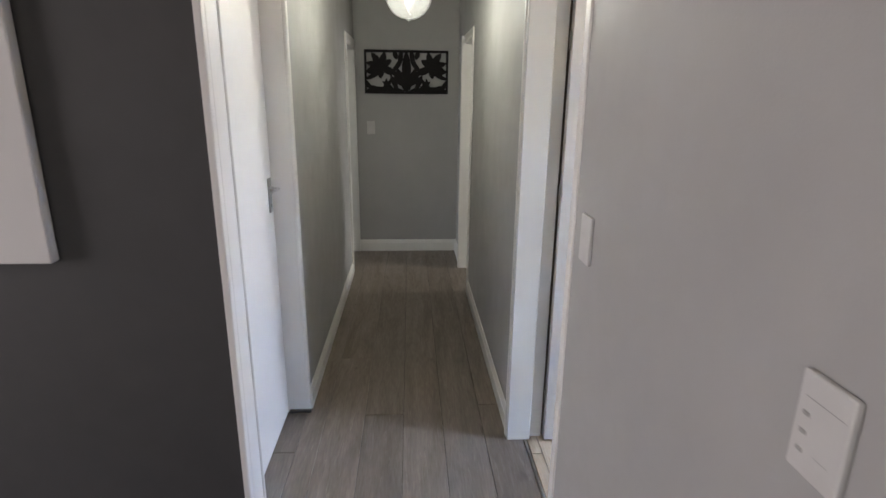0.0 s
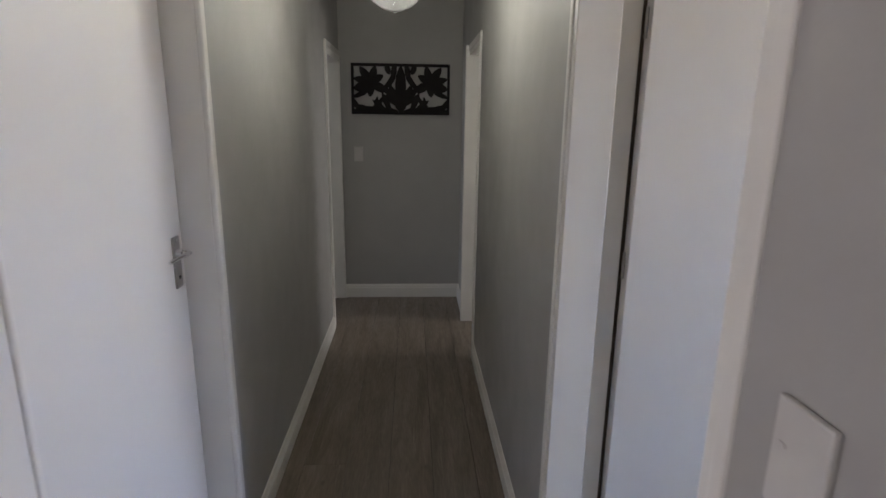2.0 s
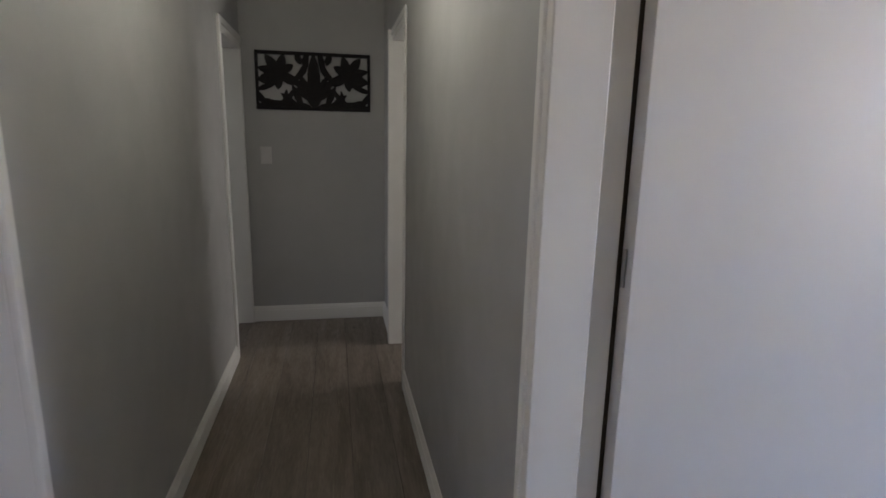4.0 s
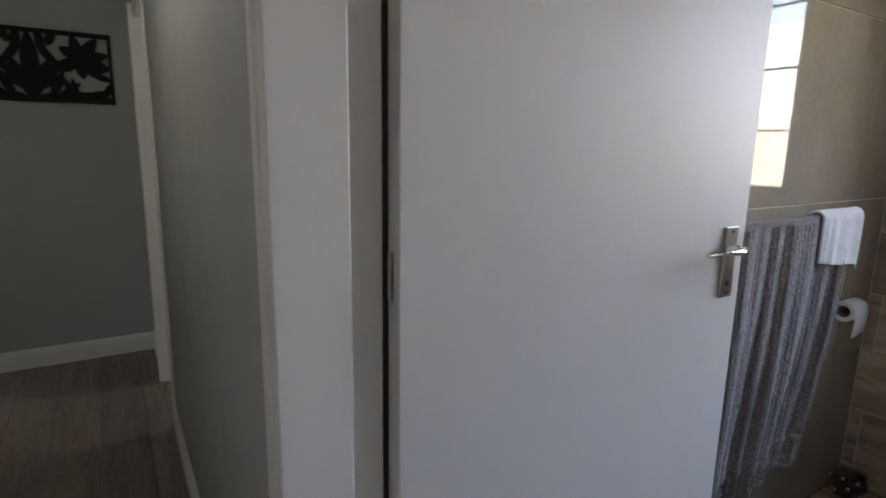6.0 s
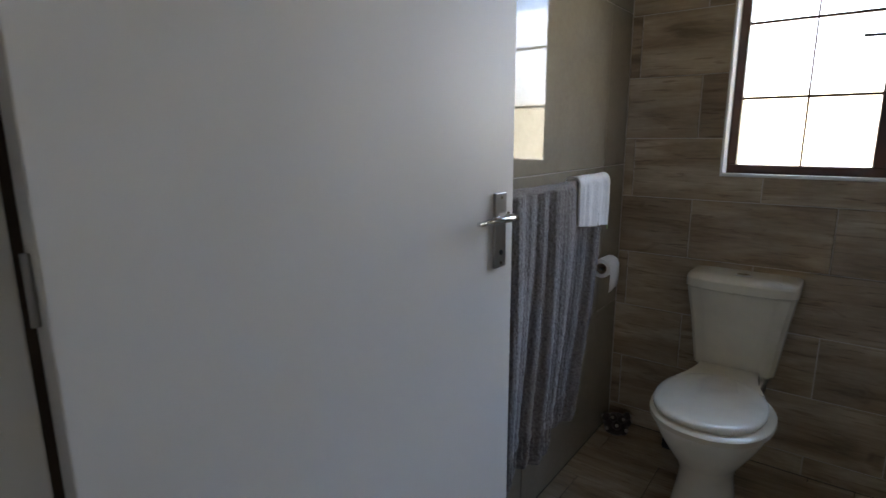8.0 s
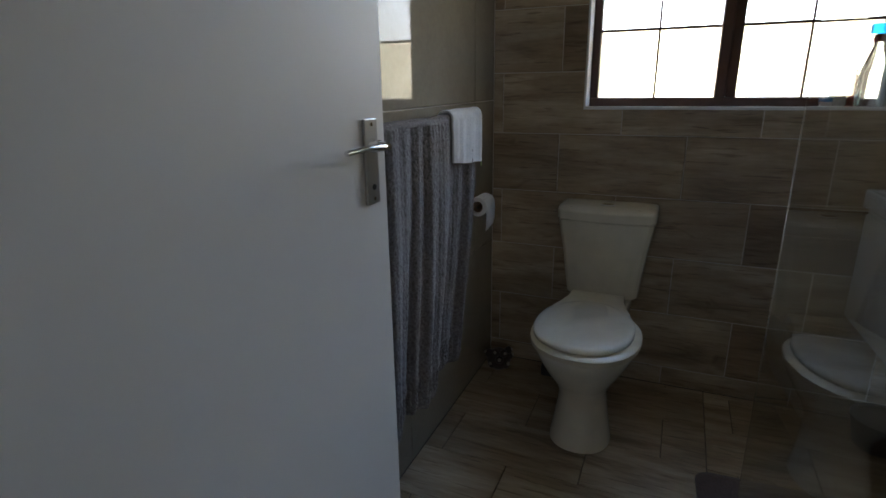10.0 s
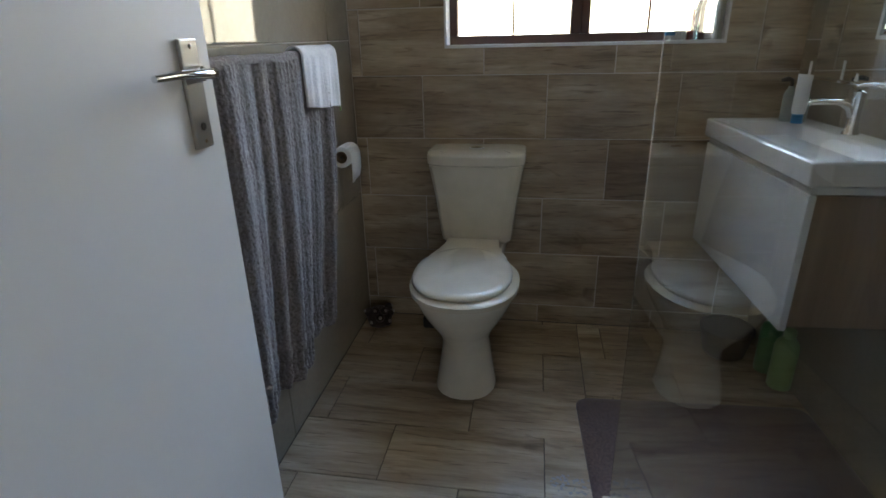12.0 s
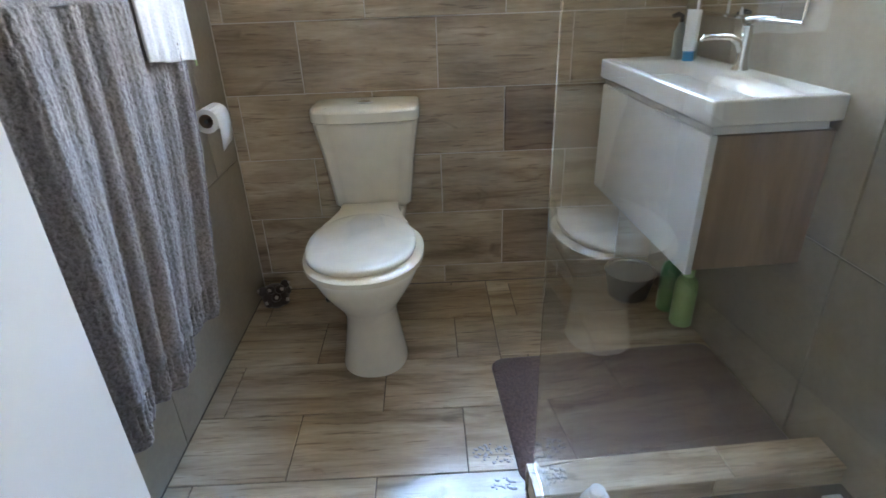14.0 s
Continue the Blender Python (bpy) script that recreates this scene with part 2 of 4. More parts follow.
def solid(name, bm, material, label, category, kind="", smooth=None, place=(0, 0, 0), turn=0):
    ob = new(name, mesh_of(name, bm, material, smooth))
    ob.matrix_world = pose(*place, 0, 0, turn)
    return tagged(ob, label, category, "", kind)


def box(bm, x0, y0, z0, x1, y1, z1, bevel=0.0, seg=2):
    vs = [bm.verts.new(p) for p in ((x0, y0, z0), (x1, y0, z0), (x1, y1, z0), (x0, y1, z0), (x0, y0, z1), (x1, y0, z1), (x1, y1, z1), (x0, y1, z1))]
    fs = [bm.faces.new([vs[i] for i in q]) for q in ((3, 2, 1, 0), (4, 5, 6, 7), (0, 1, 5, 4), (1, 2, 6, 5), (2, 3, 7, 6), (3, 0, 4, 7))]
    if bevel:
        es = list({e for f in fs for e in f.edges})
        bmesh.ops.bevel(bm, geom=es, offset=bevel, segments=seg, affect="EDGES", profile=0.5)
    return bm


def boxed(*args, **kw):
    return box(bmesh.new(), *args, **kw)


def loft(bm, rings, cap0=True, cap1=True, closed=True):
    """Skin between rings of points, each with the same count."""
    loops = [[bm.verts.new(p) for p in r] for r in rings]
    n = len(loops[0])
    for a, b in zip(loops, loops[1:]):
        for i in range(n if closed else n - 1):
            j = (i + 1) % n
            bm.faces.new((a[i], a[j], b[j], b[i]))
    if cap0:
        bm.faces.new(list(reversed(loops[0])))
    if cap1:
        bm.faces.new(loops[-1])
    return bm


def lathe(profile, seg=24, axis="z", cx=0.0, cy=0.0):
    """Turn a profile of (radius, height) about an upright axis."""
    rings = [[(cx + max(r, 0.0004) * math.cos(2 * math.pi * k / seg), cy + max(r, 0.0004) * math.sin(2 * math.pi * k / seg), z) for k in range(seg)] for r, z in profile]
    return loft(bmesh.new(), rings)


def tube(points, radius, seg=10, bm=None):
    bm = bm or bmesh.new()
    pts = [Vector(p) for p in points]
    rings = []
    for i, p in enumerate(pts):
        d = (pts[min(i + 1, len(pts) - 1)] - pts[max(i - 1, 0)]).normalized()
        up = Vector((0, 0, 1)) if abs(d.z) < 0.95 else Vector((1, 0, 0))
        a = d.cross(up).normalized()
        b = d.cross(a).normalized()
        r = radius[i] if isinstance(radius, (list, tuple)) else radius
        rings.append([p + r * (math.cos(2 * math.pi * k / seg) * a + math.sin(2 * math.pi * k / seg) * b) for k in range(seg)])
    return loft(bm, rings)


def wall(name, x0, y0, z0, x1, y1, z1, holes, material, label):
    """A wall box whose openings (a0, a1, low, high) run along its longer side."""
    bm = bmesh.new()
    along_x = (x1 - x0) > (y1 - y0)
    lo, hi = (x0, x1) if along_x else (y0, y1)

    def piece(a, b, c, d):
        if b - a > 1e-4 and d - c > 1e-4:
            box(bm, *((a, y0, c, b, y1, d) if along_x else (x0, a, c, x1, b, d)))
    at = lo
    for a, b, c, d in sorted(holes):
        piece(at, a, z0, z1)
        piece(a, b, z0, c)
        piece(a, b, d, z1)
        at = b
    piece(at, hi, z0, z1)
    return solid(name, bm, material, label, "wall", "structure")


# ---- plan ----
XL, XR, WT = 0.0, 0.978, 0.115          # passage walls and their thickness
XN = 0.955                              # wall before the bathroom door
YDARK, YEND = 1.56, 5.44                # dark wall's face, passage end
CEIL = 2.49
XB, YR, YL = 3.30, 0.80, 2.46           # bathroom: back, vanity wall, towel wall
DOOR_H = 2.0
# the vanity wall and all that stands against it run three degrees out of square
SKEW = Matrix.Translation((2.505, YR, 0)) @ pose(0, 0, 0, 0, 0, 3.0) @ Matrix.Translation((-2.505, -YR, 0))


def skewed(ob):
    ob.matrix_world = SKEW @ ob.matrix_world
    return ob


# ---- structure ----
wall("wall_dark", -3.5, YDARK, 0, XL - 0.006, YDARK + WT, CEIL, [], DARK_PAINT, "charcoal painted accent wall")
wall("wall_left", XL - WT, YDARK + WT, 0, XL, YEND, CEIL, [(1.70, 2.545, 0, DOOR_H), (4.74, 5.415, 0, 1.96)], GREY_PAINT, "grey painted passage wall")
wall("wall_near", XN, -3.5, 0, XR + WT, 1.50, CEIL, [], GREY_PAINT, "grey painted wall with switch plates")
wall("wall_right", XR, 1.50, 0, XR + WT, YEND, CEIL, [(1.501, 2.345, 0, DOOR_H + 0.01), (4.24, 4.855, 0, 1.96)], GREY_PAINT, "grey painted passage wall with switch plates")
wall("wall_pier", XR, 2.289, 0, 1.072, 2.345, DOOR_H + 0.01, [], GREY_PAINT, "grey painted pier beside the bathroom door frame")
wall("wall_end", -3.1, YEND, 0, 4.1, YEND + WT, CEIL, [], GREY_PAINT, "grey painted end wall of the passage")
wall("wall_front", -3.5, -3.6, 0, XR + WT, -3.5, CEIL, [(-1.7, 0.5, 0.7, 2.3)], GREY_PAINT, "grey painted living room wall")
wall("wall_side", -3.6, -3.6, 0, -3.5, YDARK + WT, CEIL, [(-0.48, 1.18, 0.7, 2.3)], GREY_PAINT, "grey painted living room wall")
wall("wall_end_room", -3.1, 3.4, 0, -3.0, YEND, CEIL, [(4.55, 5.5, 0.8, 2.2)], ROOM_PAINT, "pale painted room wall")
wall("wall_end_room_south", -3.0, 3.3, 0, XL - WT, 3.4, CEIL, [], ROOM_PAINT, "pale painted room wall")
wall("wall_side_room", 4.0, 2.6, 0, 4.1, YEND, CEIL, [(3.8, 5.0, 0.8, 2.2)], ROOM_PAINT, "pale painted room wall")
wall("wall_towel", XR + WT, YL + 0.005, 0, 4.0, YL + 0.13, CEIL, [], GROUT, "grouted backing of the tiled bathroom wall")
wall("wall_vanity", XR + WT, YR - 0.125, 0, 3.5, YR - 0.005, CEIL, [], GROUT, "grouted backing of the tiled bathroom wall")
back_wall = wall("wall_window", XB + 0.004, YR - 0.005, 0, 3.5, YL + 0.005, CEIL, [(1.095, 2.085, 1.147, 2.10)], GROUT, "grouted backing of the tiled window wall")

solid("ceiling", boxed(-3.6, -3.6, CEIL, 4.1, YEND + WT, CEIL + 0.1), CEILING_PAINT, "white painted ceiling", "ceiling", "structure")
solid("ground", boxed(-400, -400, -0.42, 400, 400, -0.32), GRASS, "dry ground outside", "ground", "structure")
# added self-lit sheet behind the panes; no scenery is modelled there
solid("backdrop", boxed(4.90, -2.5, -0.31, 4.92, 5.0, 5.0), OUTDOOR_GLOW, "glowing sheet standing in for daylight outside the bathroom window", "backdrop", "structure")
solid("floor", boxed(-3.6, -3.6, -0.3, XR + 0.06, YEND + WT, -0.006), SUBFLOOR, "subfloor under grey-brown laminate planks", "floor", "structure")
bath_floor = solid("floor_bathroom", boxed(XR + 0.062, YR - 0.1, -0.3, 4.1, YL + 0.1, -0.004), FLOOR_GROUT, "dark grout between wood-look floor tiles", "floor", "structure")
solid("floor_side_room", boxed(XR + 0.062, YL + 0.1, -0.3, 4.1, YEND + WT, -0.002), VINYL, "laminate floor of the side room", "floor", "structure")
solid("floor_living", boxed(-3.5, -3.5, -0.005, 0.985, 0.0, 0.0), VINYL, "laminate floor of the living room", "floor", "structure")
solid("floor_end_room", boxed(-3.0, 3.4, -0.005, -0.116, YEND, 0.0), VINYL, "laminate floor of the end room", "floor", "structure")
solid("floor_living_side", boxed(-3.5, 0.0, -0.005, -0.004, YDARK, 0.0), VINYL, "laminate floor beside the accent wall", "floor", "structure")


def skirting(name, pts, h=0.105, d=0.016):
    """A skirting board with a stepped top, from a to b, its back on the wall, face to the left of a->b."""
    (ax, ay), (bx, by) = pts
    run = Vector((bx - ax, by - ay, 0))
    side = Vector((-run.y, run.x, 0)).normalized()
    prof = [(0, 0), (d, 0), (d, h * 0.72), (d * 0.75, h * 0.76), (d * 0.75, h * 0.84), (d * 0.45, h * 0.93), (d * 0.3, h), (0, h)]
    rings = [[Vector((px, py, 0)) + side * a + Vector((0, 0, b)) for a, b in prof] for px, py in pts]
    solid(name, loft(bmesh.new(), rings), WHITE_GLOSS, "white moulded skirting board", "skirting board", "structure")


skirting("baseboard_left", [(XL, 4.70), (XL, 2.565)], 0.10)
skirting("baseboard_right", [(XR, 2.315), (XR, 4.205)], 0.10)
skirting("baseboard_right_end", [(XR, 4.895), (XR, YEND)], 0.115)
skirting("baseboard_end", [(XR, YEND), (XL, YEND)], 0.115)


def cornice(name, a, b):
    ax, ay = a
    bx, by = b
    run = Vector((bx - ax, by - ay, 0))
    side = Vector((-run.y, run.x, 0)).normalized()
    prof = [(0, -0.085), (0.012, -0.085), (0.016, -0.07)] + [(0.016 + 0.055 * math.sin(t) ** 1.0, -0.07 + 0.058 * (1 - math.cos(t))) for t in (0.35, 0.7, 1.05, 1.4)] + [(0.082, -0.012), (0.082, 0.0), (0, 0)]
    rings = [[Vector((px, py, CEIL)) + side * u + Vector((0, 0, v)) for u, v in prof] for px, py in (a, b)]
    solid(name, loft(bmesh.new(), rings), CEILING_PAINT, "white coved plaster cornice", "cornice", "structure")


cornice("trim_end", (XR, YEND), (XL, YEND))
cornice("trim_left", (XL, YEND), (XL, YDARK + WT))
cornice("trim_right", (XR, 1.50), (XR, YEND))


# ---- doors and frames ----
def handle_set(parent, side, lever_dir, z):
    """Lever handle on a long plate; side is the sign of the face's y, lever_dir the way the lever points along x."""
    s = side
    bm = boxed(-0.020, min(0, s * 0.007), z - 0.076, 0.020, max(0, s * 0.007), z + 0.074, bevel=0.002)
    plate = part("handle_plate", bm, STEEL, parent, "brushed steel handle plate")
    zl = z + 0.028
    part("rose", tube([(0, s * 0.006, zl), (0, s * 0.022, zl)], [0.013, 0.010], 16), CHROME, plate, "", 40)
    pts = [(0, s * 0.018, zl), (0, s * 0.036, zl), (lever_dir * 0.006, s * 0.042, zl), (lever_dir * 0.03, s * 0.044, zl + 0.001), (lever_dir * 0.075, s * 0.041, zl + 0.003), (lever_dir * 0.122, s * 0.038, zl + 0.001)]
    part("lever", tube(pts, [0.008, 0.0072, 0.0072, 0.0066, 0.0056, 0.0045], 12), CHROME, plate, "chrome lever", 50)
    part("keyhole", tube([(0, s * 0.0065, z - 0.045), (0, s * 0.0085, z - 0.045)], 0.0055, 12), BLACK, plate, "black keyhole")
    for dz in (-0.066, 0.064):
        part("screw", tube([(0, s * 0.0065, z + dz), (0, s * 0.0082, z + dz)], 0.0035, 8), CHROME, plate)
    return plate


def door(name, place, turn, width, label, handle_x, faces, lever_dir, height=1.985):
    """A flush door; its hinge at the origin, leaf along +x, faces at y = 0 and y = 0.04."""
    d = thing(name, place, label, "door", "", "structure", turn)
    part("leaf", boxed(0.0, 0.0, 0.008, width, 0.040, height, bevel=0.002), DOOR_PAINT, d)
    for y, s in faces:
        hs = handle_set(d, s, lever_dir, 1.115)
        hs.location = (handle_x, y, 0)
    for z in (0.22, 1.16, 1.75):
        part("hinge", tube([(-0.004, 0.022, z - 0.035), (-0.004, 0.022, z + 0.035)], 0.004, 10), STEEL, d, "", 40)
    return d


# bathroom door, open at right angles into the bathroom
door("door_bathroom", (1.131, 2.2454, 0), -1.6, 0.807, "open white painted flush door with steel lever handle", 0.753, [(0.0, -1)], -1)
# closed door on the left of the passage
door("door_passage", (-0.098, 1.694, 0), 90, 0.834, "closed white painted flush door with lever handle", 0.782, [(0.0, -1)], -1)


def jamb(name, pieces, label):
    f = thing(name, (0, 0, 0), label, "door frame", "", "structure")
    for nm, dims, bev in pieces:
        part(nm, boxed(*dims, bevel=bev), GAP_SHADE if nm == "gap_shade" else WHITE_GLOSS, f)
    return f


# bathroom frame: far and near jambs, stops and head
jamb("door_frame_bathroom", [
    ("jamb", (0.960, 2.258, 0, 1.066, 2.288, DOOR_H + 0.05), 0.003),
    ("lip", (0.955, 2.285, 0, XR - 0.001, 2.312, DOOR_H + 0.05), 0.005),
    ("reveal", (1.0665, 2.282, 0, 1.123, 2.2985, DOOR_H + 0.05), 0.003),
    # added dark strip, painted as the shade in the hinge gap
    ("gap_shade", (1.0735, 2.300, 0, 1.165, 2.312, DOOR_H), 0.0),
    ("jamb", (0.953, 1.503, 0, 1.125, 1.535, DOOR_H), 0.006),
    ("lip", (0.949, 1.480, 0, XN + 0.01, 1.508, DOOR_H + 0.05), 0.004),
    ("head", (0.960, 1.535, DOOR_H - 0.02, 1.106, 2.257, DOOR_H + 0.05), 0.004),
], "white painted door frame of the bathroom")
# passage door frame: wide near board, far jamb, head
jamb("door_frame_passage", [
    ("jamb", (-0.125, 1.590, 0, 0.010, 1.682, DOOR_H + 0.06), 0.004),
    ("lip", (-0.012, 1.5595, 0, 0.010, 1.592, DOOR_H + 0.06), 0.004),
    ("edge", (-0.055, 1.682, 0, 0.016, 1.694, DOOR_H + 0.0), 0.004),
    # added dark strip for the shaded seam beside the closed leaf
    ("gap_shade", (-0.116, 2.5285, 0, -0.1020, 2.5335, 1.98), 0.0),
    ("jamb", (-0.125, 2.534, 0, -0.006, 2.560, DOOR_H + 0.06), 0.003),
    ("lip", (-0.008, 2.532, 0, 0.012, 2.566, DOOR_H + 0.06), 0.006),
    ("head", (-0.125, 1.694, DOOR_H - 0.01, 0.010, 2.534, DOOR_H + 0.06), 0.004),
], "white painted door frame with deep reveal")
solid("base_strip", boxed(-0.092, 2.520, 0.0, 0.014, 2.533, 0.016, bevel=0.002), RUBBER, "dark strip at the foot of the door reveal", "floor strip")
jamb("door_frame_end_left", [
    ("jamb", (-0.125, 5.395, 0, 0.010, 5.430, 1.97), 0.004),
    ("jamb", (-0.125, 4.735, 0, 0.012, 4.765, 1.97), 0.004),
    ("lip", (0.0, 4.700, 0, 0.016, 4.737, 2.01), 0.004),
    ("head", (-0.125, 4.765, 1.925, 0.012, 5.395, 1.97), 0.004),
    ("architrave", (0.0, 4.737, 1.97, 0.016, 5.430, 2.01), 0.004),
], "white door frame at the passage end")
jamb("door_frame_end_right", [
    ("jamb", (XR - 0.030, 4.842, 0, 1.10, 4.872, 1.97), 0.004),
    ("lip", (XR - 0.030, 4.870, 0, XR, 4.895, 2.01), 0.004),
    ("jamb", (XR - 0.008, 4.238, 0, 1.10, 4.268, 1.97), 0.004),
    ("lip", (XR - 0.012, 4.205, 0, XR, 4.240, 2.01), 0.004),
    ("head", (XR - 0.008, 4.268, 1.94, 1.10, 4.842, 1.97), 0.004),
    ("architrave", (XR - 0.012, 4.240, 1.97, XR, 4.895, 2.01), 0.004),
], "white door frame at the passage end")
# added strip, drawn for the narrow dark joint where laminate meets tile
solid("threshold_strip", boxed(1.0385, 1.536, -0.004, 1.050, 2.257, 0.004, bevel=0.0015), STEEL, "thin steel strip added in the dark joint between laminate and tiles", "floor strip")


# ---- passage things ----
def switch_plate(name, m, label, rockers):
    """A plate 75 mm wide, 120 mm high, facing -y before m."""
    t = thing(name, (0, 0, 0), label, "light switch", "switch plates")
    t.matrix_world = m
    part("plate", boxed(-0.0375, -0.009, -0.06, 0.0375, 0, 0.06, bevel=0.003), PLATE, t)
    for k in range(rockers):
        z = 0.012 - 0.022 * k
        part("rocker", boxed(-0.026, -0.0105, z - 0.0025, -0.016, -0.008, z + 0.0025, bevel=0.0008), SLOT if rockers > 1 else PLATE, t)
    return t


switch_plate("switch_plate", pose(0.142, YEND, 1.225), "white light switch plate on the end wall", 1)
switch_plate("switch_plate", pose(XN, 1.372, 1.208, 0, 0, -90), "white light switch plate beside the bathroom door", 1)
multi = switch_plate("switch_plate", pose(XN, 0.573, 1.210, 0, 0, -90), "white switch plate with three small levers and a printed line", 3)
part("printed_line", boxed(-0.026, -0.0093, 0.031, 0.030, -0.0088, 0.0320), SLOT, multi)
part("printed_line", boxed(0.0, -0.0092, -0.030, 0.020, -0.0088, -0.0293), SLOT, multi)

canvas = thing("canvas_picture", (-0.898, YDARK - 0.04, 1.106), "pale unpainted-looking canvas on the charcoal wall", "picture")
part("canvas_face", boxed(-0.47, 0.0, 0.0, 0.47, 0.036, 0.95, bevel=0.004), CANVAS, canvas)
part("stretcher", boxed(-0.455, 0.034, 0.015, 0.455, 0.0405, 0.935), CANVAS, canvas)


def leaf(bm, x, z, angle, length, width, y0, y1, bend=0.0, n=8):
    """A carved lens-shaped leaf with a raised middle, root at (x, z)."""
    ca, sa = math.cos(radians(angle)), math.sin(radians(angle))
    rings = []
    for i in range(n + 1):
        t = i / n
        w = width * 0.46 * math.sin(math.pi * min(1, t * 0.93 + 0.05)) ** 0.75
        off = bend * math.sin(math.pi * t)
        u = t * length
        ring = []
        for a, d in ((-w, y1), (-w, y0 + 0.003), (0, y0), (w, y0 + 0.003), (w, y1)):
            v = a + off
            ring.append((x + u * ca - v * sa, d, z + u * sa + v * ca))
        rings.append(ring)
    loft(bm, rings)


def carved_panel():
    """Black carved fretwork panel 0.80 x 0.40, hung on the end wall."""
    t = thing("carved_panel", (0.485, YEND, 1.540), "black carved wooden fretwork panel with leaves", "wall decoration")
    W, H = 0.778, 0.388
    for nm, d in (("frame_rail", (-W / 2, -0.028, 0, W / 2, -0.002, 0.022)), ("frame_rail", (-W / 2, -0.028, H - 0.022, W / 2, -0.002, H)),
                  ("frame_stile", (-W / 2, -0.028, 0.022, -W / 2 + 0.02, -0.002, H - 0.022)), ("frame_stile", (W / 2 - 0.02, -0.028, 0.022, W / 2, -0.002, H - 0.022))):
        part(nm, boxed(*d, bevel=0.003), CARVED, t)
    Y0, Y1 = -0.026, -0.008

    def blades(name, rows, label=""):
        bm = bmesh.new()
        for x, z, angle, length, width, bend in rows:
            leaf(bm, x, z, angle, length, width, Y0, Y1, bend)
        part(name, bm, CARVED, t, label)

    def mirrored(rows, s):
        return [(s * x, z, a if s > 0 else 180 - a, ln, w, s * b) for x, z, a, ln, w, b in rows]
    blades("bud", [(0, 0.07, 90, 0.305, 0.095, 0), (0, 0.07, 60, 0.20, 0.052, 0), (0, 0.07, 120, 0.20, 0.052, 0), (0, 0.06, 33, 0.17, 0.048, 0), (0, 0.06, 147, 0.17, 0.048, 0),
                   (0, 0.02, 90, 0.11, 0.10, 0)], "tall carved bud with side leaves")
    for s in (-1, 1):
        blades("flower", mirrored([(0.233, 0.245, 53, 0.145, 0.070, 0), (0.233, 0.245, 105, 0.130, 0.066, 0), (0.233, 0.245, 150, 0.110, 0.064, 0), (0.233, 0.245, 12, 0.140, 0.064, 0),
                                   (0.233, 0.245, -20, 0.150, 0.068, 0), (0.233, 0.245, -52, 0.135, 0.060, 0), (0.233, 0.245, -85, 0.110, 0.066, 0), (0.233, 0.245, 215, 0.130, 0.066, 0),
                                   (0.180, 0.245, 0, 0.110, 0.120, 0), (0.233, 0.190, 90, 0.110, 0.120, 0)], s), "carved lotus flower")
        blades("stem", mirrored([(0.030, 0.060, 50, 0.250, 0.050, 0.018), (0.155, 0.180, 122, 0.230, 0.048, 0.026), (0.130, 0.150, -38, 0.240, 0.050, -0.034), (0.050, 0.380, -80, 0.110, 0.040, 0),
                                 (0.115, 0.380, -110, 0.080, 0.050, 0), (0.380, 0.205, 200, 0.120, 0.036, 0), (0.380, 0.130, 160, 0.110, 0.040, 0), (0.375, 0.120, 235, 0.120, 0.044, 0.01)], s), "carved curling stem")
        blades("base_leaf", mirrored([(0.080, 0.018, 66, 0.165, 0.052, 0), (0.105, 0.018, 38, 0.150, 0.046, 0), (0.120, 0.018, 13, 0.180, 0.042, 0), (0.225, 0.018, 26, 0.125, 0.042, 0),
                                      (0.250, 0.018, 5, 0.140, 0.040, 0), (0.020, 0.024, 10, 0.130, 0.036, 0), (0.205, 0.020, 100, 0.120, 0.036, 0)], s), "row of carved base leaves")
    return t


carved_panel()

# pendant globe
lamp = thing("pendant_lamp", (0.513, 3.15, CEIL), "clear glass globe pendant with a lit bulb", "ceiling lamp")
part("canopy", lathe([(0.0, 0.0), (0.055, 0.0), (0.055, -0.016), (0.045, -0.024), (0.0, -0.026)], 28), STEEL, lamp, "steel canopy", 40)
part("stem", lathe([(0.006, -0.05), (0.006, -0.30)], 12), STEEL, lamp, "", 40)
part("holder", lathe([(0.0, -0.295), (0.03, -0.298), (0.034, -0.33), (0.034, -0.375), (0.02, -0.385), (0.0, -0.385)], 24), STEEL, lamp, "steel lamp holder", 40)
R = 0.119
CZ = -0.487
outer = [(R * math.sin(a), CZ + R * math.cos(a)) for a in [math.pi * (0.09 + 0.91 * k / 22) for k in range(23)]]
inner = [((R - 0.003) * math.sin(a), CZ + (R - 0.003) * math.cos(a)) for a in [math.pi * (0.09 + 0.91 * k / 22) for k in range(23)]]
globe_bm = bmesh.new()
seg = 40
rings = [[(max(r, 0.0004) * math.cos(2 * math.pi * k / seg), max(r, 0.0004) * math.sin(2 * math.pi * k / seg), z) for k in range(seg)] for r, z in list(reversed(inner)) + outer]
loft(globe_bm, rings)
part("globe_tip", lathe([(0.0, CZ - R - 0.006), (0.004, CZ - R - 0.004), (0.006, CZ - R + 0.001), (0.0, CZ - R + 0.002)], 12), GLOBE, lamp, "", 50)
globe = part("globe", globe_bm, GLOBE, lamp, "clear glass globe", 60)
globe.visible_shadow = False
part("bulb", lathe([(0.0, -0.385), (0.013, -0.388), (0.014, -0.41), (0.024, -0.44), (0.029, -0.468), (0.024, -0.492), (0.012, -0.503), (0.0, -0.506)], 24), BULB, lamp, "glowing bulb", 60)
for piece in lamp.children:
    if piece.name != "canopy":
        piece.location.z = 0.03

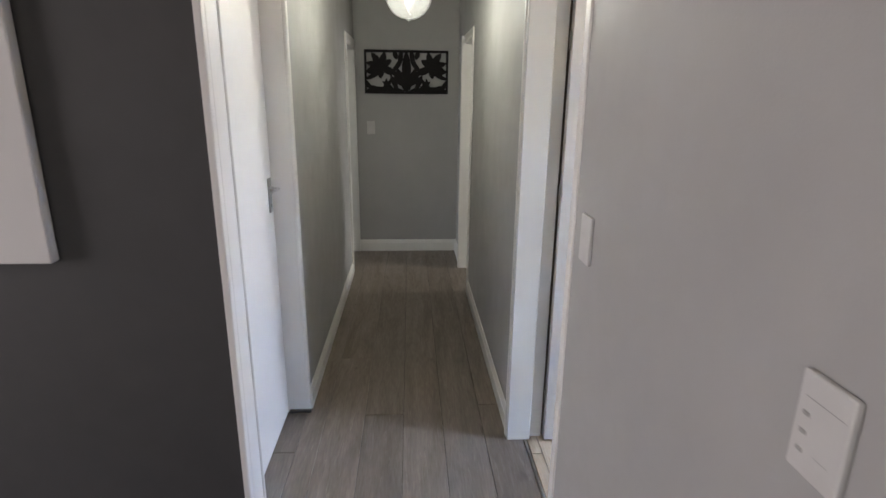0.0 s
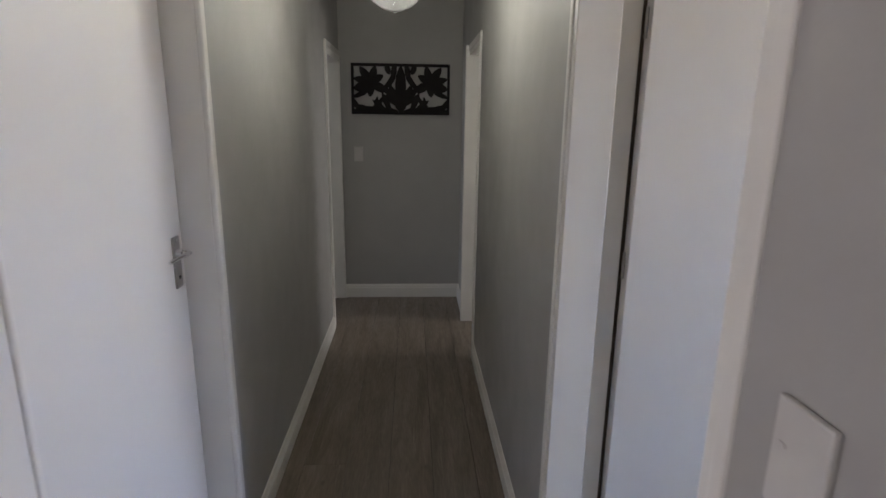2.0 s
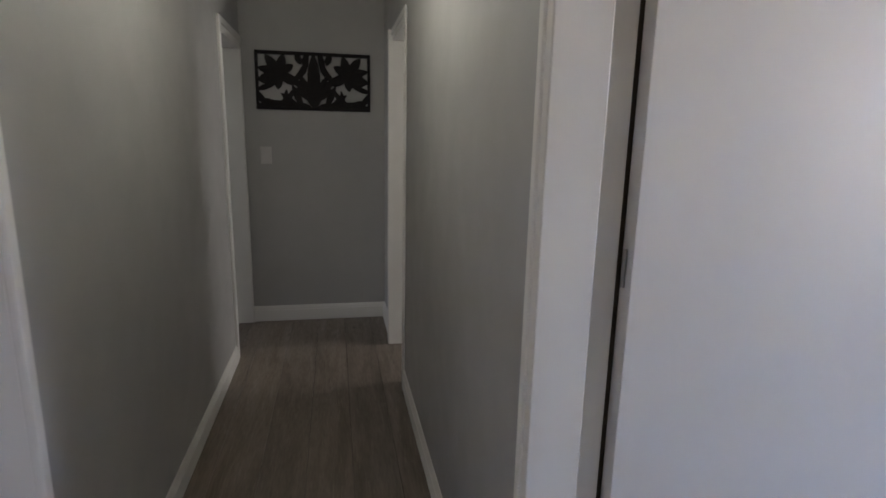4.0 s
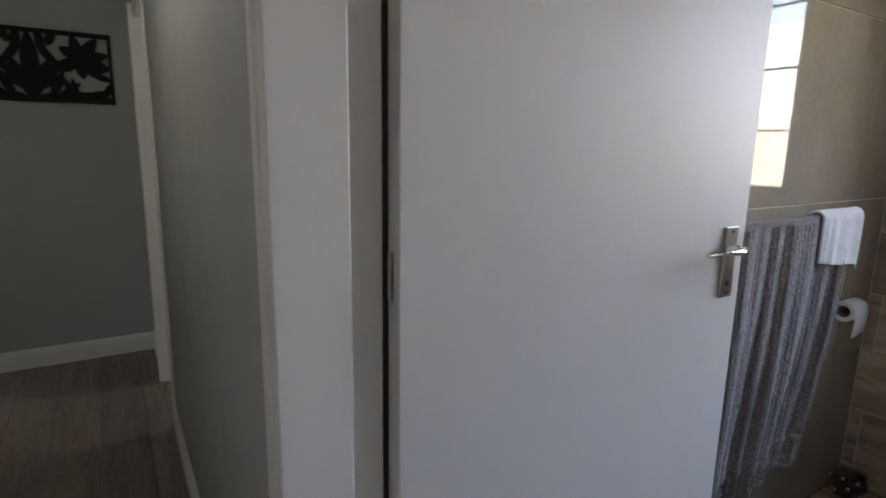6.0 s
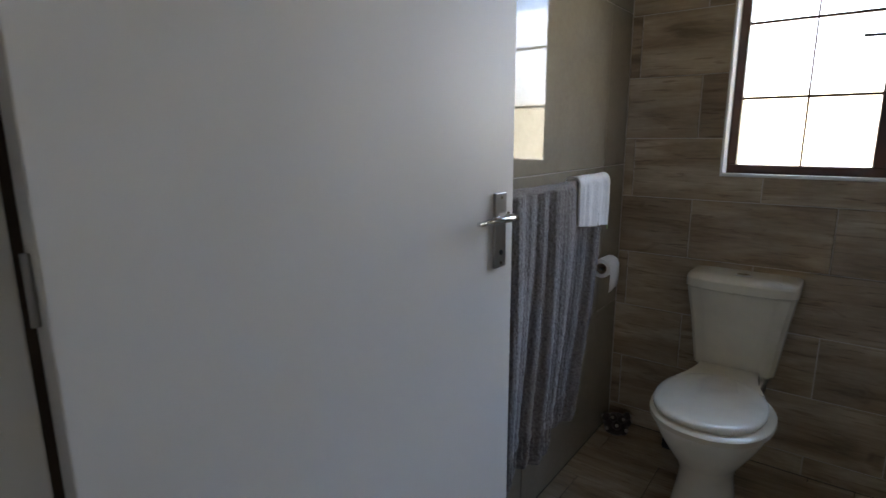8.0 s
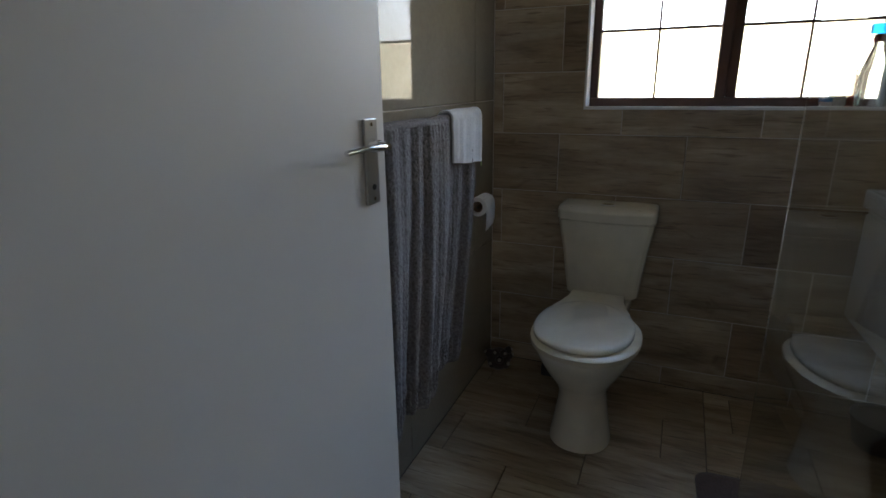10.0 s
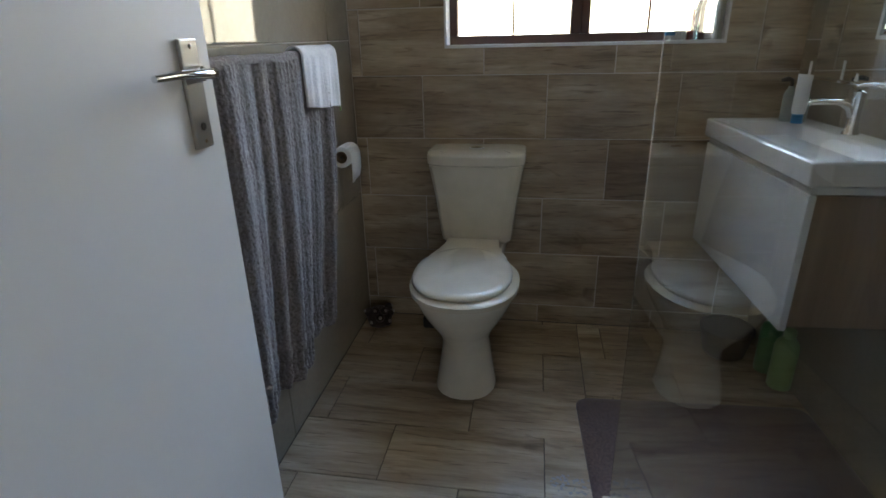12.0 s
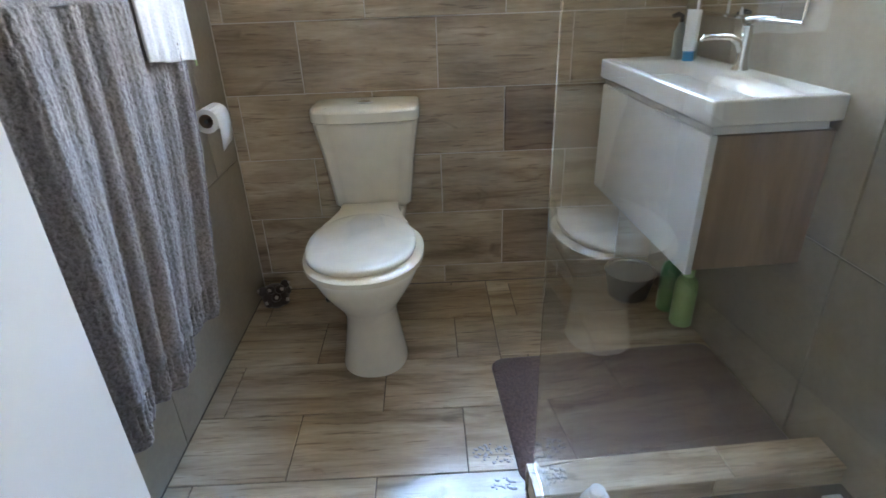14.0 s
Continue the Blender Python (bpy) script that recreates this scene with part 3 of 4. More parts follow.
# ---- bathroom: window ----
win = thing("window_bathroom", (3.385, 1.59, 1.147), "mahogany two-sash window with small panes", "window", "", "structure")
WY0, WY1, WZ = -0.492, 0.492, 0.95
fr = 0.034
for nm, d in (("frame_sill", (0, WY0, 0, 0.06, WY1, fr)), ("frame_head", (0, WY0, WZ - fr, 0.06, WY1, WZ)),
              ("frame_stile", (0, WY0, fr, 0.06, WY0 + fr, WZ - fr)), ("frame_stile", (0, WY1 - fr, fr, 0.06, WY1, WZ - fr)),
              ("mullion", (-0.006, -0.036, fr, 0.06, -0.002, WZ - fr)), ("mullion", (-0.012, -0.002, fr, 0.06, 0.036, WZ - fr))):
    part(nm, boxed(*d, bevel=0.004), FRAME_WOOD, win)
for s0, s1 in ((WY0 + fr, -0.036), (0.036, WY1 - fr)):
    mid = (s0 + s1) / 2
    part("glazing_bar", boxed(0.018, mid - 0.004, fr, 0.034, mid + 0.004, WZ - fr), FRAME_WOOD, win)
    for k in range(3):
        z = 0.285 + 0.272 * k
        part("glazing_bar", boxed(0.016, s0, z - 0.005, 0.036, s1, z + 0.005), FRAME_WOOD, win)
    edges = [fr, 0.285, 0.557, 0.829, WZ - fr]
    for a, b in ((s0, mid), (mid, s1)):
        for z0, z1 in zip(edges, edges[1:]):
            p = part("pane", boxed(0.024, a + 0.002, z0 + 0.002, 0.028, b - 0.002, z1 - 0.002), PANE, win)
            p.visible_shadow = False
part("window_stay", tube([(-0.012, 0.018, 0.466), (-0.028, 0.020, 0.468), (-0.034, 0.05, 0.470), (-0.034, 0.112, 0.472)], [0.006, 0.006, 0.005, 0.006], 8), BLACK, win, "black metal window stay")
part("reveal", boxed(-0.083, WY0 - 0.002, -0.006, 0.0, WY1 + 0.002, 0.001), WHITE_GLOSS, win, "white painted window ledge")
for y0, y1 in ((WY0 - 0.003, WY0 + 0.003), (WY1 - 0.003, WY1 + 0.003)):
    part("reveal", boxed(-0.083, y0, 0.001, 0.0, y1, WZ), WHITE_GLOSS, win)
for d in ((-0.088, WY0 - 0.006, -0.008, -0.080, WY1 + 0.006, 0.004), (-0.088, WY0 - 0.006, 0.004, -0.080, WY0 + 0.003, WZ), (-0.088, WY1 - 0.003, 0.004, -0.080, WY1 + 0.006, WZ)):
    part("edge_trim", boxed(*d, bevel=0.0015), WHITE_PLASTIC, win)

# ---- bathroom: toilet ----


def egg(cx, front, back, half, z, n=40, power=2.25, cy=0.0):
    """An egg-shaped outline: front at cx - front, back at cx + back."""
    pts = []
    for k in range(n):
        a = 2 * math.pi * k / n
        c, s = math.cos(a), math.sin(a)
        u = math.copysign(abs(c) ** (2 / power), c)
        v = math.copysign(abs(s) ** (2 / power), s)
        pts.append((cx + (back if u > 0 else front) * u, cy + half * v, z))
    return pts


def toilet():
    t = thing("toilet", (2.822, 1.955, 0), "white close-coupled ceramic toilet with closed lid", "toilet")
    secs = [(0.0, 0.0, 0.118, 0.115, 0.104), (0.0, 0.0, 0.122, 0.12, 0.108), (0.02, 0.0, 0.120, 0.12, 0.106), (0.09, 0.0, 0.108, 0.12, 0.094), (0.16, 0.005, 0.100, 0.13, 0.084), (0.205, 0.005, 0.108, 0.15, 0.084),
            (0.25, 0.0, 0.140, 0.17, 0.102), (0.30, 0.0, 0.180, 0.19, 0.132), (0.345, 0.0, 0.208, 0.20, 0.156), (0.375, 0.0, 0.220, 0.20, 0.168), (0.395, 0.0, 0.222, 0.20, 0.171), (0.403, 0.0, 0.216, 0.196, 0.166)]
    part("bowl", loft(bmesh.new(), [egg(cx, f, b, h, z + (0.004 if i == 1 else 0)) for i, (z, cx, f, b, h) in enumerate(secs)]), CERAMIC, t, "", 50)
    bm = bmesh.new()
    loft(bm, [[(0.06, -0.075, 0.16), (0.44, -0.075, 0.16), (0.44, 0.075, 0.16), (0.06, 0.075, 0.16)], [(0.06, -0.10, 0.30), (0.452, -0.105, 0.30), (0.452, 0.105, 0.30), (0.06, 0.10, 0.30)],
              [(0.10, -0.11, 0.40), (0.452, -0.118, 0.40), (0.452, 0.118, 0.40), (0.10, 0.11, 0.40)], [(0.11, -0.104, 0.411), (0.447, -0.112, 0.411), (0.447, 0.112, 0.411), (0.11, 0.104, 0.411)]])
    part("deck", bm, CERAMIC, t, "", 40)
    part("seat", loft(bmesh.new(), [egg(-0.01, f, 0.20, h, z) for z, f, h in ((0.400, 0.222, 0.178), (0.404, 0.229, 0.184), (0.419, 0.229, 0.184), (0.424, 0.222, 0.178))]), SEAT_RING, t, "cream plastic seat ring", 50)
    part("lid", loft(bmesh.new(), [egg(-0.004, f, 0.20, h, z, cy=0.009) for z, f, h in ((0.4255, 0.200, 0.163), (0.429, 0.207, 0.168), (0.438, 0.208, 0.168), (0.444, 0.203, 0.163), (0.4475, 0.185, 0.147), (0.449, 0.10, 0.09))]), SEAT_PLASTIC, t, "smooth white plastic lid", 60)
    neck = [[(x, y0, z0), (x, y1, z0), (x, y1 - 0.006, z1), (x, y0 + 0.006, z1)] for x, y0, y1, z0, z1 in ((0.110, -0.140, 0.152, 0.413, 0.4475), (0.170, -0.118, 0.130, 0.413, 0.4475), (0.235, -0.104, 0.114, 0.413, 0.4470), (0.300, -0.100, 0.110, 0.413, 0.4460))]
    part("hinge_bar", loft(bmesh.new(), neck), SEAT_PLASTIC, t, "flat lid hinge block", 40)

    def outline(z, half, depth, ch):
        """Cistern outline: rounded corners, and a bowed middle panel standing proud of the two sides."""
        xb, xs, xf, mid = 0.466, 0.466 - depth + 0.009, 0.466 - depth, half * 0.66
        side = [(xs + ch * (1 - math.sin(radians(q))), half - ch * (1 - math.cos(radians(q))), z) for q in (0, 30, 60, 90)]
        side += [(xs - 0.001, mid + 0.016, z), (xs - 0.003, mid + 0.008, z), (xf + 0.002, mid + 0.002, z), (xf - 0.001, mid - 0.006, z)]
        front = [(xf - 0.008 * (1 - (k / 3.0) ** 2), mid * k / 3.0, z) for k in (2, 1, 0, -1, -2)]
        return [(xb, -half, z), (xb, half, z)] + side + front + [(x, -y, zz) for x, y, zz in reversed(side)]
    part("cistern", loft(bmesh.new(), [outline(z, h, d, ch) for z, h, d, ch in ((0.412, 0.110, 0.132, 0.025), (0.416, 0.128, 0.142, 0.028), (0.426, 0.138, 0.147, 0.03), (0.46, 0.143, 0.150, 0.032), (0.61, 0.161, 0.165, 0.034), (0.727, 0.180, 0.180, 0.036), (0.733, 0.178, 0.178, 0.036))]), CERAMIC, t, "", 24)
    ld = part("cistern_lid", loft(bmesh.new(), [outline(z, h, d, ch) for z, h, d, ch in ((0.735, 0.180, 0.182, 0.036), (0.738, 0.184, 0.186, 0.038), (0.769, 0.185, 0.187, 0.04), (0.777, 0.182, 0.182, 0.04), (0.782, 0.170, 0.168, 0.04), (0.7845, 0.11, 0.11, 0.03))]), CERAMIC, t, "", 30)
    for z, a, mat in ((0.783, 0.030, STEEL), (0.786, 0.022, CHROME)):
        part("flush_button", loft(bmesh.new(), [[(0.37 + 0.6 * a * math.cos(q), a * math.sin(q), z + dz) for q in [2 * math.pi * k / 20 for k in range(20)]] for dz in (0, 0.004)]), mat, ld, "chrome flush button")
    part("pan_connector", boxed(0.350, 0.04, 0.002, 0.455, 0.232, 0.058, bevel=0.010), BLACK, t, "black waste pipe sleeve")
    part("inlet_valve", tube([(0.465, 0.135, 0.37), (0.42, 0.130, 0.385), (0.40, 0.110, 0.42)], 0.009, 10), BLACK, t, "black inlet hose", 40)


toilet()

# ---- bathroom: vanity, basin, tap ----
VX0, VX1, VY = 2.507, 3.195, 1.104
van = thing("vanity_cabinet", (VX0, YR, 0.472), "wall-hung vanity with white drawer front and wood sides", "cabinet")
L, D = VX1 - VX0, VY - YR
part("side_panel", boxed(0, 0.002, 0, 0.018, D - 0.02, 0.345, bevel=0.0015), VANITY_WOOD, van, "wood-grain side panel")
part("side_panel", boxed(L - 0.018, 0.002, 0, L, D - 0.02, 0.345, bevel=0.0015), VANITY_WOOD, van, "wood-grain side panel")
skewed(van)
part("bottom_panel", boxed(0.018, 0.002, 0.004, L - 0.018, D - 0.021, 0.02), VANITY_WOOD, van)
part("back_rail", boxed(0.018, 0.002, 0.02, L - 0.018, 0.02, 0.345), VANITY_WHITE, van)
part("drawer_front", boxed(-0.002, D - 0.019, -0.012, L, D, 0.347, bevel=0.003), VANITY_WHITE, van, "white lacquered drawer front")
part("grip_rail", boxed(0.004, 0.022, 0.3475, L - 0.004, D - 0.006, 0.3685), VANITY_WHITE, van, "white recessed grip rail")


def rrect(x0, y0, x1, y1, r, z, n=5):
    pts = []
    for cx, cy, a0 in ((x1 - r, y1 - r, 0), (x0 + r, y1 - r, 90), (x0 + r, y0 + r, 180), (x1 - r, y0 + r, 270)):
        for k in range(n):
            a = radians(a0 + 90 * k / (n - 1))
            pts.append((cx + r * math.cos(a), cy + r * math.sin(a), z))
    return pts


bx0, by0, bx1, by1 = VX0 - 0.012, YR, VX1 + 0.006, VY + 0.012
rings = [rrect(bx0 + 0.004, by0 + 0.004, bx1 - 0.004, by1 - 0.004, 0.006, 0.840), rrect(bx0, by0, bx1, by1, 0.008, 0.844), rrect(bx0, by0, bx1, by1, 0.008, 0.895), rrect(bx0 + 0.003, by0 + 0.003, bx1 - 0.003, by1 - 0.003, 0.008, 0.899),
         rrect(bx0 + 0.022, by0 + 0.075, bx1 - 0.09, by1 - 0.022, 0.02, 0.899), rrect(bx0 + 0.026, by0 + 0.079, bx1 - 0.094, by1 - 0.026, 0.02, 0.896), rrect(bx0 + 0.05, by0 + 0.10, bx1 - 0.12, by1 - 0.04, 0.03, 0.861), rrect(bx0 + 0.12, by0 + 0.14, bx1 - 0.2, by1 - 0.09, 0.03, 0.853)]
skewed(solid("basin", loft(bmesh.new(), rings), BASIN_CERAMIC, "white rectangular ceramic basin on the vanity", "basin", smooth=35))

tap = skewed(thing("basin_tap", (2.865, YR + 0.040, 0.899), "chrome single-lever basin mixer tap", "tap"))
part("body", lathe([(0.0, 0), (0.022, 0), (0.022, 0.004), (0.018, 0.010), (0.0145, 0.03), (0.0145, 0.112), (0.016, 0.116), (0.0, 0.120)], 24), CHROME, tap, "", 40)
part("spout", tube([(0, 0.008, 0.050), (0, 0.020, 0.075), (0, 0.045, 0.088), (0, 0.085, 0.090), (0, 0.120, 0.089), (0, 0.124, 0.080)], [0.010, 0.010, 0.008, 0.0075, 0.008, 0.007], 14), CHROME, tap, "", 50)
part("lever", tube([(0, 0.016, 0.128), (0, 0.0, 0.128), (0, -0.020, 0.132), (0, -0.034, 0.136)], [0.007, 0.009, 0.006, 0.004], 12), CHROME, tap, "", 50)

tube_t = skewed(thing("toothpaste_tube", (3.075, YR + 0.085, 0.899), "white toothpaste tube standing on its blue cap", "toothpaste", turn=25))
part("cap", lathe([(0, 0), (0.017, 0), (0.016, 0.028), (0, 0.03)], 20), BLUE, tube_t, "blue cap", 40)
part("body", loft(bmesh.new(), [[(a * math.cos(q), b * math.sin(q), z) for q in [2 * math.pi * k / 20 for k in range(20)]] for z, a, b in ((0.03, 0.018, 0.018), (0.04, 0.021, 0.019), (0.09, 0.024, 0.012), (0.14, 0.026, 0.003), (0.148, 0.026, 0.002))]), WHITE_PLASTIC, tube_t, "", 50)
part("printed_band", boxed(-0.016, -0.0166, 0.075, 0.016, -0.0152, 0.085), GREEN_DARK, tube_t)
soap = skewed(thing("pump_bottle", (3.118, YR + 0.10, 0.899), "small grey-green bottle with a dark pump on the basin", "bottle"))
part("body", lathe([(0, 0), (0.017, 0), (0.018, 0.01), (0.018, 0.085), (0.010, 0.10), (0.008, 0.11), (0, 0.11)], 20), GREY_PLASTIC, soap, "", 40)
part("pump", tube([(0, 0, 0.11), (0, 0, 0.128), (-0.01, 0.02, 0.134), (-0.012, 0.036, 0.129)], [0.006, 0.006, 0.008, 0.006], 10), RUBBER, soap, "", 50)
brush = skewed(thing("toothbrush", (3.105, YR + 0.060, 0.899), "white toothbrush upright by the tap", "toothbrush"))
part("handle", tube([(0, 0, 0), (0.002, 0, 0.08), (0.004, 0, 0.185)], [0.006, 0.005, 0.004], 8), WHITE_PLASTIC, brush, "", 50)
part("cup", lathe([(0, 0), (0.016, 0), (0.017, 0.05), (0.013, 0.05), (0.012, 0.01), (0, 0.01)], 16), GREY_PLASTIC, brush, "", 40)

mir = skewed(thing("mirror", (2.94, YR, 1.03), "frameless wall mirror with chrome bottom rail", "mirror"))
part("glass", boxed(-0.24, 0.006, 0.004, 0.24, 0.011, 0.80, bevel=0.001), MIRROR, mir)
part("backing", boxed(-0.235, 0.0, 0.008, 0.235, 0.006, 0.79), GREY_PLASTIC, mir)
part("bottom_rail", boxed(-0.243, 0.0, -0.006, 0.243, 0.014, 0.003, bevel=0.001), CHROME, mir, "chrome rail")

# ---- bathroom: towel wall ----
rail = thing("towel_rail", (2.40, YL, 1.138), "chrome towel rail on the beige tiled wall", "towel rail")
part("bar", tube([(-0.48, -0.07, 0), (0.48, -0.07, 0)], 0.008, 12), CHROME, rail, "", 40)
for x in (-0.48, 0.48):
    part("post", tube([(x, 0.0, 0), (x, -0.072, 0)], 0.010, 12), CHROME, rail, "", 40)
    part("flange", tube([(x, 0.0, 0), (x, -0.008, 0)], 0.024, 20), CHROME, rail, "", 40)


def drape(name, x0, x1, z_top, drop_front, drop_back, y_mid, r, fold, label, category, material, nx=70, thick=0.006, right_in=None, bottom=None, rib=0.0):
    """A towel over a rail: a sheet up the back, over the bar and down the front, with upright folds that open downwards."""
    bm = bmesh.new()
    path = []
    for k in range(10):
        path.append((r, z_top - drop_back * (1 - k / 10.0), -1.0))
    for k in range(9):
        a = math.pi * k / 8
        path.append((r * math.cos(a), z_top + r * math.sin(a), 0.0))
    n = 260 if rib else 46
    for k in range(1, n + 1):
        path.append((-r, z_top - drop_front * k / n, k / n))
    grid = []
    for off, z, f in path:
        row = []
        for i in range(nx + 1):
            u = i / nx
            f2 = max(f, 0.0)
            xr = x1 - (right_in(f2) if right_in else 0.0)
            x = x0 + (xr - x0) * u
            amp = fold * (0.38 + 0.62 * f2) if f > 0 else fold * 0.12
            w = amp * (math.sin(u * 27.0 + 2.4 * math.sin(u * 5.0) + 0.9 * f2) + 0.42 * math.sin(u * 58.0 + 2.0 * f2 + 1.0 + 1.7 * math.sin(u * 13)))
            if rib:
                w += rib * math.sin(u * 2 * math.pi * 40 + 1.6 * noise.noise(Vector((u * 6, f2 * 5, 1))))
                w += 0.0019 * noise.noise(Vector((x * 230, z * 150, 0.5))) + 0.0022 * noise.noise(Vector((x * 22, z * 6, 7.5)))
            if rib and 0.90 < f2 < 0.965:
                w += 0.0035 * math.sin(u * 2 * math.pi * 44)
            if rib and (abs(f2 - 0.89) < 0.012 or abs(f2 - 0.97) < 0.012):
                w -= 0.004
            zz = z
            if bottom and f > 0:
                zz = z_top - (z_top - z) * bottom(u)
            row.append(bm.verts.new((x + 0.35 * w, y_mid + off - max(0, f2) * fold * 0.9 + (w if f > 0 else -abs(w) * 0.3), zz + 0.004 * noise.noise(Vector((x * 9, z * 7, 3))))))
        grid.append(row)
    for a, b in zip(grid, grid[1:]):
        for i in range(nx):
            bm.faces.new((a[i], a[i + 1], b[i + 1], b[i]))
    ob = solid(name, bm, material, label, category, smooth=70)
    sol = ob.modifiers.new("thickness", "SOLIDIFY")
    sol.thickness, sol.offset = thick, 0.0
    return ob


def towel_side(f):
    return 0.205 * f ** 1.9


drape("bath_towel", 1.97, 2.825, 1.138, 0.815, 0.55, YL - 0.07, 0.014, 0.0195, "grey ribbed bath towel hanging over the rail", "towel", TOWEL, nx=320, right_in=towel_side, bottom=lambda u: 1.0 - 0.16 * max(0, u - 0.62), rib=0.0006)
cloth = drape("face_cloth", 2.615, 2.876, 1.141, 0.155, 0.12, YL - 0.07, 0.024, 0.004, "small white face cloth folded over the rail", "cloth", CLOTH, nx=30, right_in=lambda f: 0.01 * f, bottom=lambda u: 0.86 + 0.18 * u)
part("tag", boxed(2.866, YL - 0.0985, 0.966, 2.873, YL - 0.0960, 0.986, bevel=0.0006), GREEN, cloth, "small green thread tag")

roll = thing("toilet_roll", (2.935, YL - 0.062, 0.80), "white toilet paper roll on a wall holder", "toilet paper")
seg = 32
ringsr = []
for x, r in ((-0.005, 0.021), (-0.005, 0.036), (0.095, 0.036), (0.095, 0.021), (-0.005, 0.021)):
    ringsr.append([(x, r * math.cos(2 * math.pi * k / seg), r * math.sin(2 * math.pi * k / seg)) for k in range(seg)])
part("roll", loft(bmesh.new(), ringsr, False, False), PAPER, roll, "", 40)
part("core", loft(bmesh.new(), [[(x, r * math.cos(2 * math.pi * k / seg), r * math.sin(2 * math.pi * k / seg)) for k in range(seg)] for x, r in ((-0.004, 0.0208), (0.094, 0.0208), (0.094, 0.0190), (-0.004, 0.0190))], False, False), CARD, roll, "brown cardboard core", 40)
sh = bmesh.new()
prof = [(-0.0365 * math.sin(a), 0.0365 * math.cos(a)) for a in (0.3, 0.7, 1.1, 1.4, 1.57)] + [(-0.037, -0.03), (-0.036, -0.055), (-0.035, -0.078)]
loft(sh, [[(0.094 - (0.012 if i == len(prof) - 1 else 0), y, z) for i, (y, z) in enumerate(prof)], [(-0.004 - 0, y, z - (0.012 if i == len(prof) - 1 else 0)) for i, (y, z) in enumerate(prof)]], False, False, False)
sheet = part("loose_sheet", sh, PAPER, roll, "", 60)
sheet.modifiers.new("thickness", "SOLIDIFY").thickness = 0.0012
holder = thing("roll_holder", (2.935, YL, 0.80), "chrome toilet roll holder", "roll holder")
part("arm", tube([(0.11, 0.0, 0.0), (0.11, -0.065, 0.0), (0.10, -0.068, 0), (-0.012, -0.065, 0.0)], 0.006, 10), CHROME, holder, "", 50)
part("flange", tube([(0.11, 0.0, 0.0), (0.11, -0.008, 0.0)], 0.02, 20), CHROME, holder, "", 40)

# knobbly ornament in the corner
orn = thing("spotted_ornament", (3.19, 2.385, 0), "dark knobbly ornament with pale spots on the floor", "ornament")
part("body", lathe([(0, 0), (0.035, 0), (0.05, 0.015), (0.055, 0.04), (0.045, 0.07), (0.02, 0.085), (0, 0.087)], 20), DARK_POT, orn, "", 50)
for k, (a, z, r) in enumerate(((200, 0.055, 0.02), (240, 0.03, 0.022), (285, 0.055, 0.02), (160, 0.03, 0.02), (225, 0.085, 0.019), (270, 0.09, 0.018), (180, 0.09, 0.018), (120, 0.07, 0.02))):
    q = radians(a)
    cx, cy = 0.045 * math.cos(q), 0.045 * math.sin(q)
    b = bmesh.new()
    bmesh.ops.create_icosphere(b, subdivisions=2, radius=r, matrix=Matrix.Translation((cx, cy, z)))
    kn = part("knob", b, DARK_POT, orn, "", 60)
    b = bmesh.new()
    bmesh.ops.create_icosphere(b, subdivisions=1, radius=r * 0.45, matrix=Matrix.Translation((cx * (1 + 0.5 * r / 0.045 * 1.5), cy * (1 + 0.5 * r / 0.045 * 1.5), z + r * 0.35)))
    part("spot", b, SPOT, kn, "pale spot", 60)

# ---- bathroom: floor things ----
mat_bm = bmesh.new()
loft(mat_bm, [rrect(2.295 + a, YR + 0.003 + a, 2.80 - a, 1.555 - a, 0.045, z, 7) for a, z in ((0.0, 0.0), (0.0, 0.006), (0.004, 0.010), (0.02, 0.011))])
skewed(solid("bath_mat", mat_bm, MAT_PILE, "purple-brown bath mat in front of the vanity", "bath mat", smooth=50))


def bottle(name, place, r, h, mat, cap, label, group="", squash=1.0):
    b = thing(name, place, label, "bottle", group)
    prof = [(0, 0), (r * 0.92, 0), (r, r * 0.12), (r, h * 0.72), (r * 0.85, h * 0.80), (r * 0.42, h * 0.86), (r * 0.40, h * 0.88), (0, h * 0.88)]
    bm = lathe(prof, 24)
    for v in bm.verts:
        v.co.x *= squash
    part("body", bm, mat, b, "", 40)
    part("cap", lathe([(0, h * 0.875), (r * 0.48, h * 0.875), (r * 0.48, h * 0.985), (r * 0.40, h), (0, h)], 18), cap, b, "", 40)
    return b


bottle("cleaner_bottle", (2.935, 0.848, 0), 0.040, 0.225, GREEN, GREEN, "pale green plastic bottle under the vanity", "bottles under the vanity")
bottle("cleaner_bottle", (3.035, 0.862, 0), 0.036, 0.235, GREEN_DARK, GREEN_DARK, "dark green plastic bottle under the vanity", "bottles under the vanity")
bin_t = thing("waste_bowl", (3.135, 0.975, 0), "dark purple-brown round bowl under the vanity", "bowl")
AUBERGINE = plain("aubergine_plastic", (0.010, 0.006, 0.008), 0.75)
part("body", lathe([(0, 0), (0.065, 0), (0.075, 0.01), (0.093, 0.10), (0.095, 0.11), (0.088, 0.11), (0.070, 0.015), (0, 0.012)], 36), AUBERGINE, bin_t, "", 40)
part("rim", lathe([(0.088, 0.110), (0.098, 0.110), (0.098, 0.116), (0.088, 0.116), (0.088, 0.110)], 36), AUBERGINE, bin_t, "", 40)

